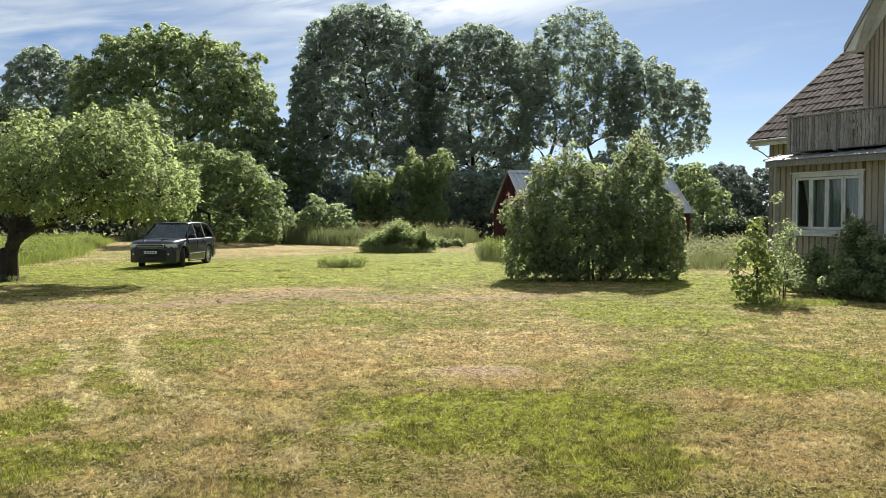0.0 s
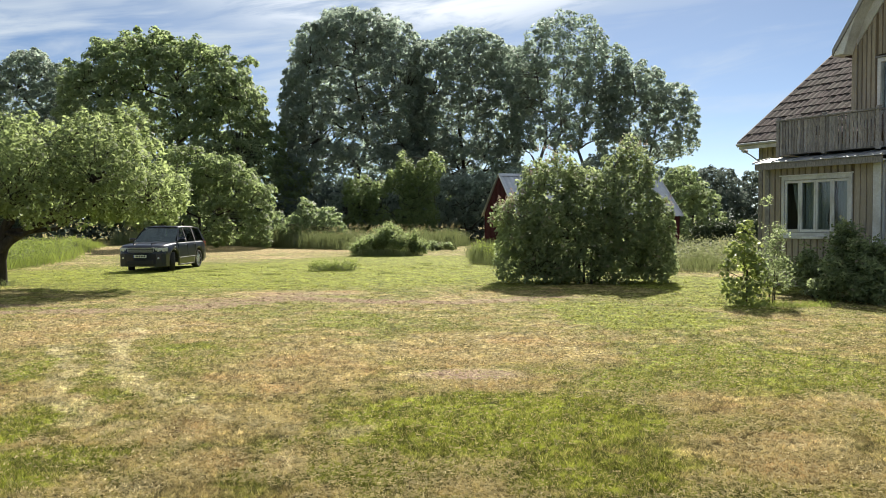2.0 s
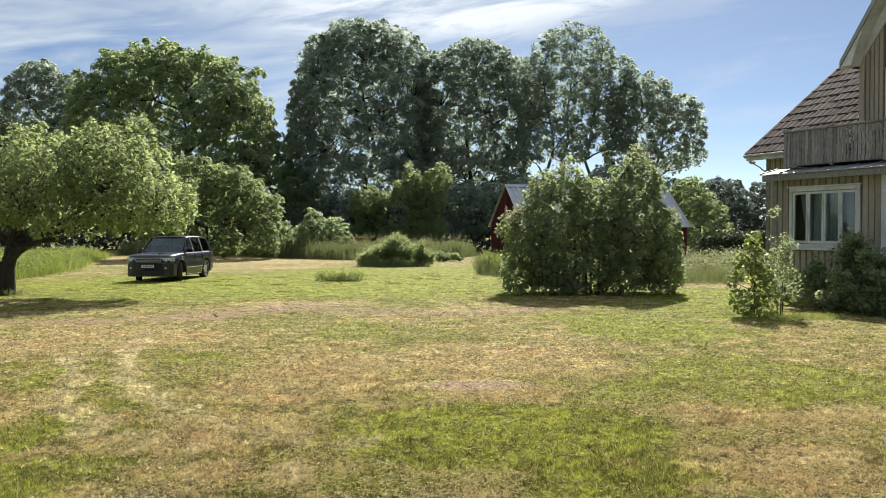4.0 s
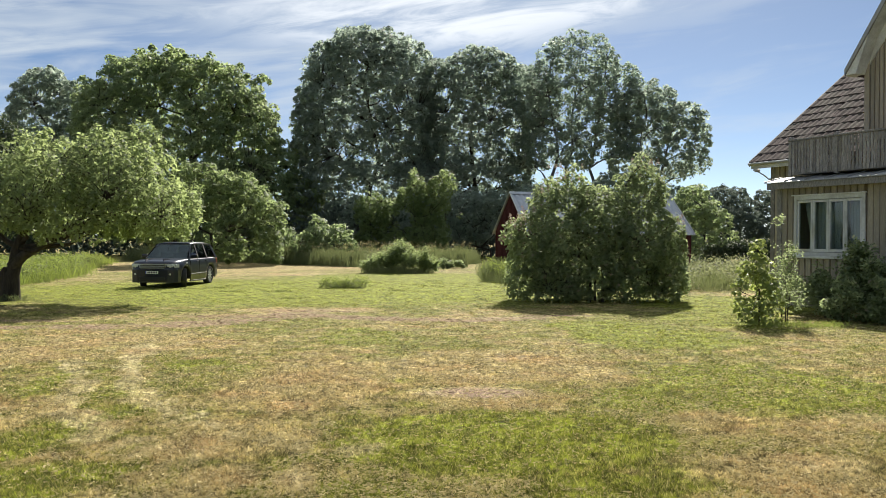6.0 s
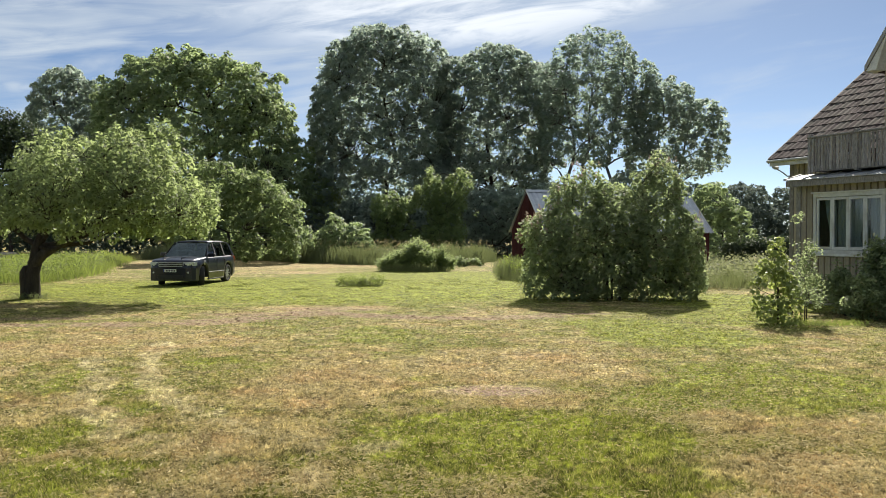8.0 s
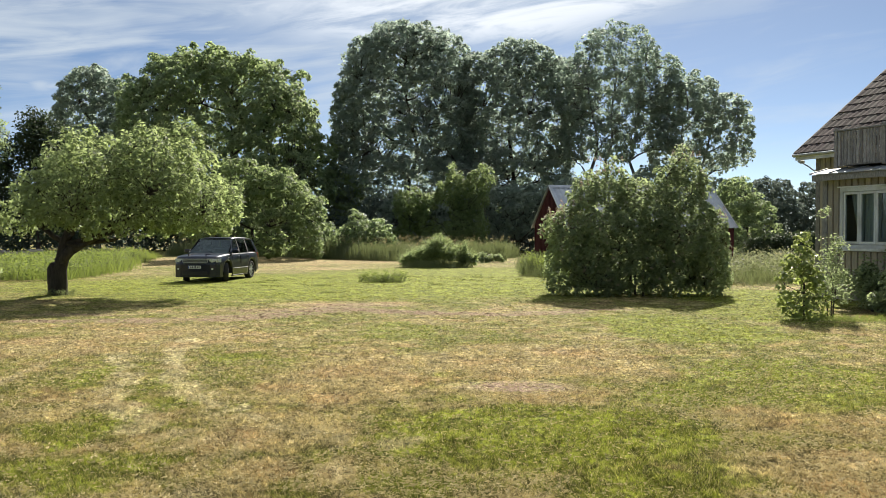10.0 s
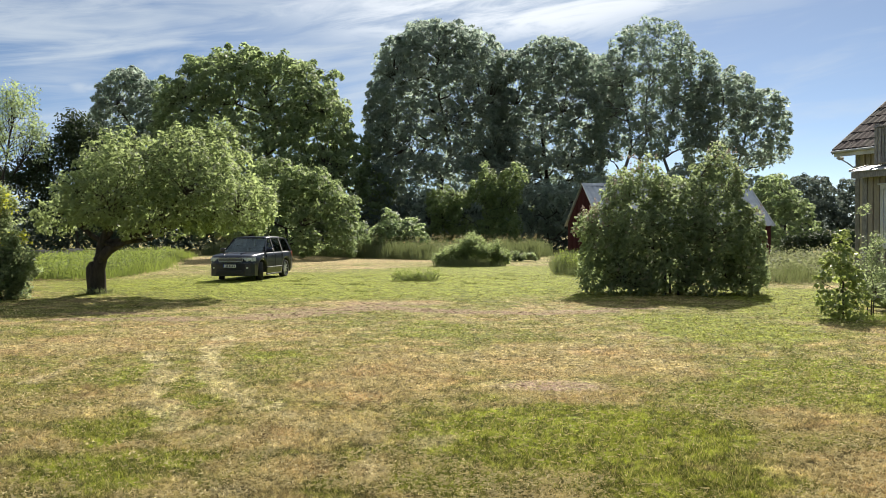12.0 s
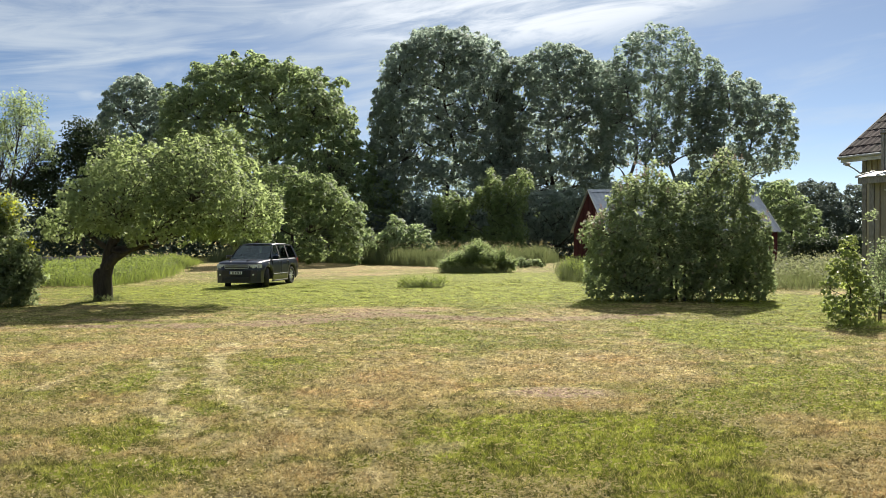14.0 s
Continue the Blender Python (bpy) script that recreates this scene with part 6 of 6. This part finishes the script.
        pane("pillar", [q(-2.02, 1.12, 0.005), q(-2.25, 1.12, 0.005), q(-2.0, 1.66, 0.005), q(-1.86, 1.64, 0.005)], M["paint"])
        part("mirror", boxes((0.68, 0.81, min(s * 0.90, s * 1.17), max(s * 0.90, s * 1.17), 1.12, 1.29), bevel=0.04), M["paint"], car)
        part("door_handle", boxes((0.12, 0.30, min(s * 0.955, s * 0.985), max(s * 0.955, s * 0.985), 0.98, 1.01), bevel=0.006), M["paint"], car)
        part("door_handle", boxes((-0.92, -0.74, min(s * 0.955, s * 0.985), max(s * 0.955, s * 0.985), 0.99, 1.02), bevel=0.006), M["paint"], car)
        part("sill_trim", boxes((-0.86, 0.86, min(s * 0.88, s * 0.958), max(s * 0.88, s * 0.958), 0.19, 0.25), bevel=0.015), M["plastic"], car)
        lamp = part("headlight", prism([(2.02, s * 0.935), (2.26, s * 0.872), (2.385, s * 0.70), (2.402, s * 0.50), (2.2, s * 0.50)], 0.795, 0.945, "z"), M["chrome"], car, "clear headlight with two round lamps")
        for y, r in ((0.615, 0.058), (0.76, 0.062)):
            bulb = bmesh.new()
            bmesh.ops.create_uvsphere(bulb, u_segments=14, v_segments=8, radius=r, matrix=Matrix.Translation((2.375 - (y - 0.615) * 0.35, s * y, 0.868)) @ Matrix.Diagonal((0.55, 1, 1, 1)))
            part("lamp", bulb, M["lens"], lamp, "", True)
        part("indicator", boxes((2.18, 2.262, min(s * 0.84, s * 0.905), max(s * 0.84, s * 0.905), 0.81, 0.93), bevel=0.012), M["lens"], lamp)
        part("tail_light", boxes((-2.345, -2.16, min(s * 0.70, s * 0.905), max(s * 0.70, s * 0.905), 0.86, 1.10), bevel=0.02), M["red_lens"], car, "red tail light")
        part("fog_lamp", boxes((2.36, 2.405, min(s * 0.64, s * 0.74), max(s * 0.64, s * 0.74), 0.50, 0.57), bevel=0.012), M["lens"], car)
        part("vent", boxes((1.22, 1.36, min(s * 0.945, s * 0.962), max(s * 0.945, s * 0.962), 0.82, 0.98), bevel=0.004), M["chrome"], car, "side vent")
    pane("windscreen", [(1.05, -0.84, 1.135), (1.05, 0.84, 1.135), (0.26, 0.69, 1.70), (0.26, -0.69, 1.70)], M["screen"])
    pane("rear_window", [(-2.27, -0.84, 1.14), (-2.27, 0.84, 1.14), (-2.0, 0.705, 1.62), (-2.0, -0.705, 1.62)], M["tint"])
    for span in ((-0.2, 0.1, 0.2, 0.68, 0.9, 1.38), (-0.2, 0.1, -0.68, -0.2, 0.9, 1.38), (-1.3, -1.05, -0.68, 0.68, 0.9, 1.35)):
        part("seat", boxes(span, bevel=0.05), M["plastic"], car)
    part("dashboard", boxes((0.45, 0.92, -0.78, 0.78, 0.95, 1.14), bevel=0.05), M["plastic"], car)
    part("interior", boxes((-2.1, 0.9, -0.8, 0.8, 0.6, 1.08)), M["plastic"], car)
    part("bumper", prism([(1.92, -0.965), (2.16, -0.935), (2.33, -0.84), (2.425, -0.62), (2.445, -0.2), (2.445, 0.2), (2.425, 0.62), (2.33, 0.84), (2.16, 0.935), (1.92, 0.965), (1.92, 0.80), (2.2, 0.5), (2.2, -0.5), (1.92, -0.80)], 0.21, 0.715, "z"), M["paint"], car)
    part("bumper", prism([(-1.93, -0.968), (-2.22, -0.945), (-2.38, -0.86), (-2.45, -0.6), (-2.46, 0.0), (-2.45, 0.6), (-2.38, 0.86), (-2.22, 0.945), (-1.93, 0.968), (-1.93, 0.80), (-2.2, 0.6), (-2.2, -0.6), (-1.93, -0.80)], 0.36, 0.76, "z"), M["paint"], car)
    g = part("grille", boxes((2.28, 2.408, -0.50, 0.50, 0.735, 0.955), bevel=0.015), M["plastic"], car, "dark grille with metal bars")
    for z in (0.765, 0.835, 0.905):
        part("bar", boxes((2.402, 2.424, -0.485, 0.485, z, z + 0.034), bevel=0.006), M["chrome"], g)
    part("air_intake", boxes((2.38, 2.449, -0.52, 0.52, 0.30, 0.44), bevel=0.01), M["plastic"], car)
    for x, sgn in ((2.455, 1), (-2.415, -1)):
        z0 = 0.555 if sgn > 0 else 0.90
        pl = part("number_plate", boxes((x - 0.006, x + 0.006, -0.26, 0.26, z0, z0 + 0.112), bevel=0.002), M["plate"], car, "white number plate")
        part("band", boxes((x + sgn * 0.007 - 0.002, x + sgn * 0.007 + 0.002, -sgn * 0.25 - 0.018, -sgn * 0.25 + 0.018, z0 + 0.006, z0 + 0.106)), M["blue"], pl)
        for k in range(6):
            y = -0.17 + k * 0.068
            part("bar", boxes((x + sgn * 0.007 - 0.002, x + sgn * 0.007 + 0.002, y, y + 0.042, z0 + 0.022, z0 + 0.09)), M["ink"], pl)
    part("antenna", boxes((-1.72, -1.60, -0.02, 0.02, 1.75, 1.83), bevel=0.008), M["plastic"], car)
    # wheels
    for x in (1.37, -1.375):
        for s in (1, -1):
            arch = bmesh.new()
            bmesh.ops.create_cone(arch, cap_ends=False, segments=32, radius1=0.452, radius2=0.452, depth=0.36, matrix=Matrix.Translation((x, s * 0.755, 0.39)) @ Matrix.Rotation(math.pi / 2, 4, "X"))
            bmesh.ops.delete(arch, geom=[v for v in arch.verts if v.co.z < 0.30], context="VERTS")
            part("wheel_arch", arch, M["plastic"], car)
            turn = 24.0 if x > 0 else 0.0
            store = ([], [])
            n = 36
            ringp = [(0.27, 0.10), (0.30, 0.125), (0.345, 0.128), (0.372, 0.10), (0.377, 0.0), (0.372, -0.10), (0.345, -0.128), (0.27, -0.10)]
            for i in range(n):
                a = 2 * math.pi * i / n
                for r, y in ringp:
                    store[0].append(Vector((r * math.cos(a), y, r * math.sin(a))))
            k = len(ringp)
            for i in range(n):
                j = (i + 1) % n
                for m in range(k):
                    store[1].append((i * k + m, i * k + (m + 1) % k, j * k + (m + 1) % k, j * k + m))
            tyre = part("wheel", mesh_of("wheel", *store, M["rubber"], True), None, car, "black tyre on a silver rim")
            tyre.matrix_basis = pose(x, s * 0.825, 0.377, 0, 0, turn)
            rim = bmesh.new()
            bmesh.ops.create_cone(rim, cap_ends=False, segments=36, radius1=0.275, radius2=0.265, depth=0.19, matrix=Matrix.Rotation(math.pi / 2, 4, "X"))
            part("rim", rim, M["alloy"], tyre)
            bmd = bmesh.new()
            bmesh.ops.create_cone(bmd, cap_ends=True, segments=32, radius1=0.262, radius2=0.262, depth=0.02, matrix=Matrix.Translation((0, s * 0.02, 0)) @ Matrix.Rotation(math.pi / 2, 4, "X"))
            part("disc", bmd, M["plastic"], tyre)
            for i in range(10):
                sp = boxes((0.03, 0.27, min(s * 0.075, s * 0.105), max(s * 0.075, s * 0.105), -0.022, 0.022), bevel=0.006)
                bmesh.ops.rotate(sp, verts=sp.verts[:], cent=(0, 0, 0), matrix=Matrix.Rotation(2 * math.pi * i / 10, 3, "Y"))
                part("spoke", sp, M["alloy"], tyre)
            hub = bmesh.new()
            bmesh.ops.create_cone(hub, cap_ends=True, segments=16, radius1=0.055, radius2=0.05, depth=0.03, matrix=Matrix.Translation((0, s * 0.10, 0)) @ Matrix.Rotation(math.pi / 2, 4, "X"))
            part("hub", hub, M["alloy"], tyre)


make_car()
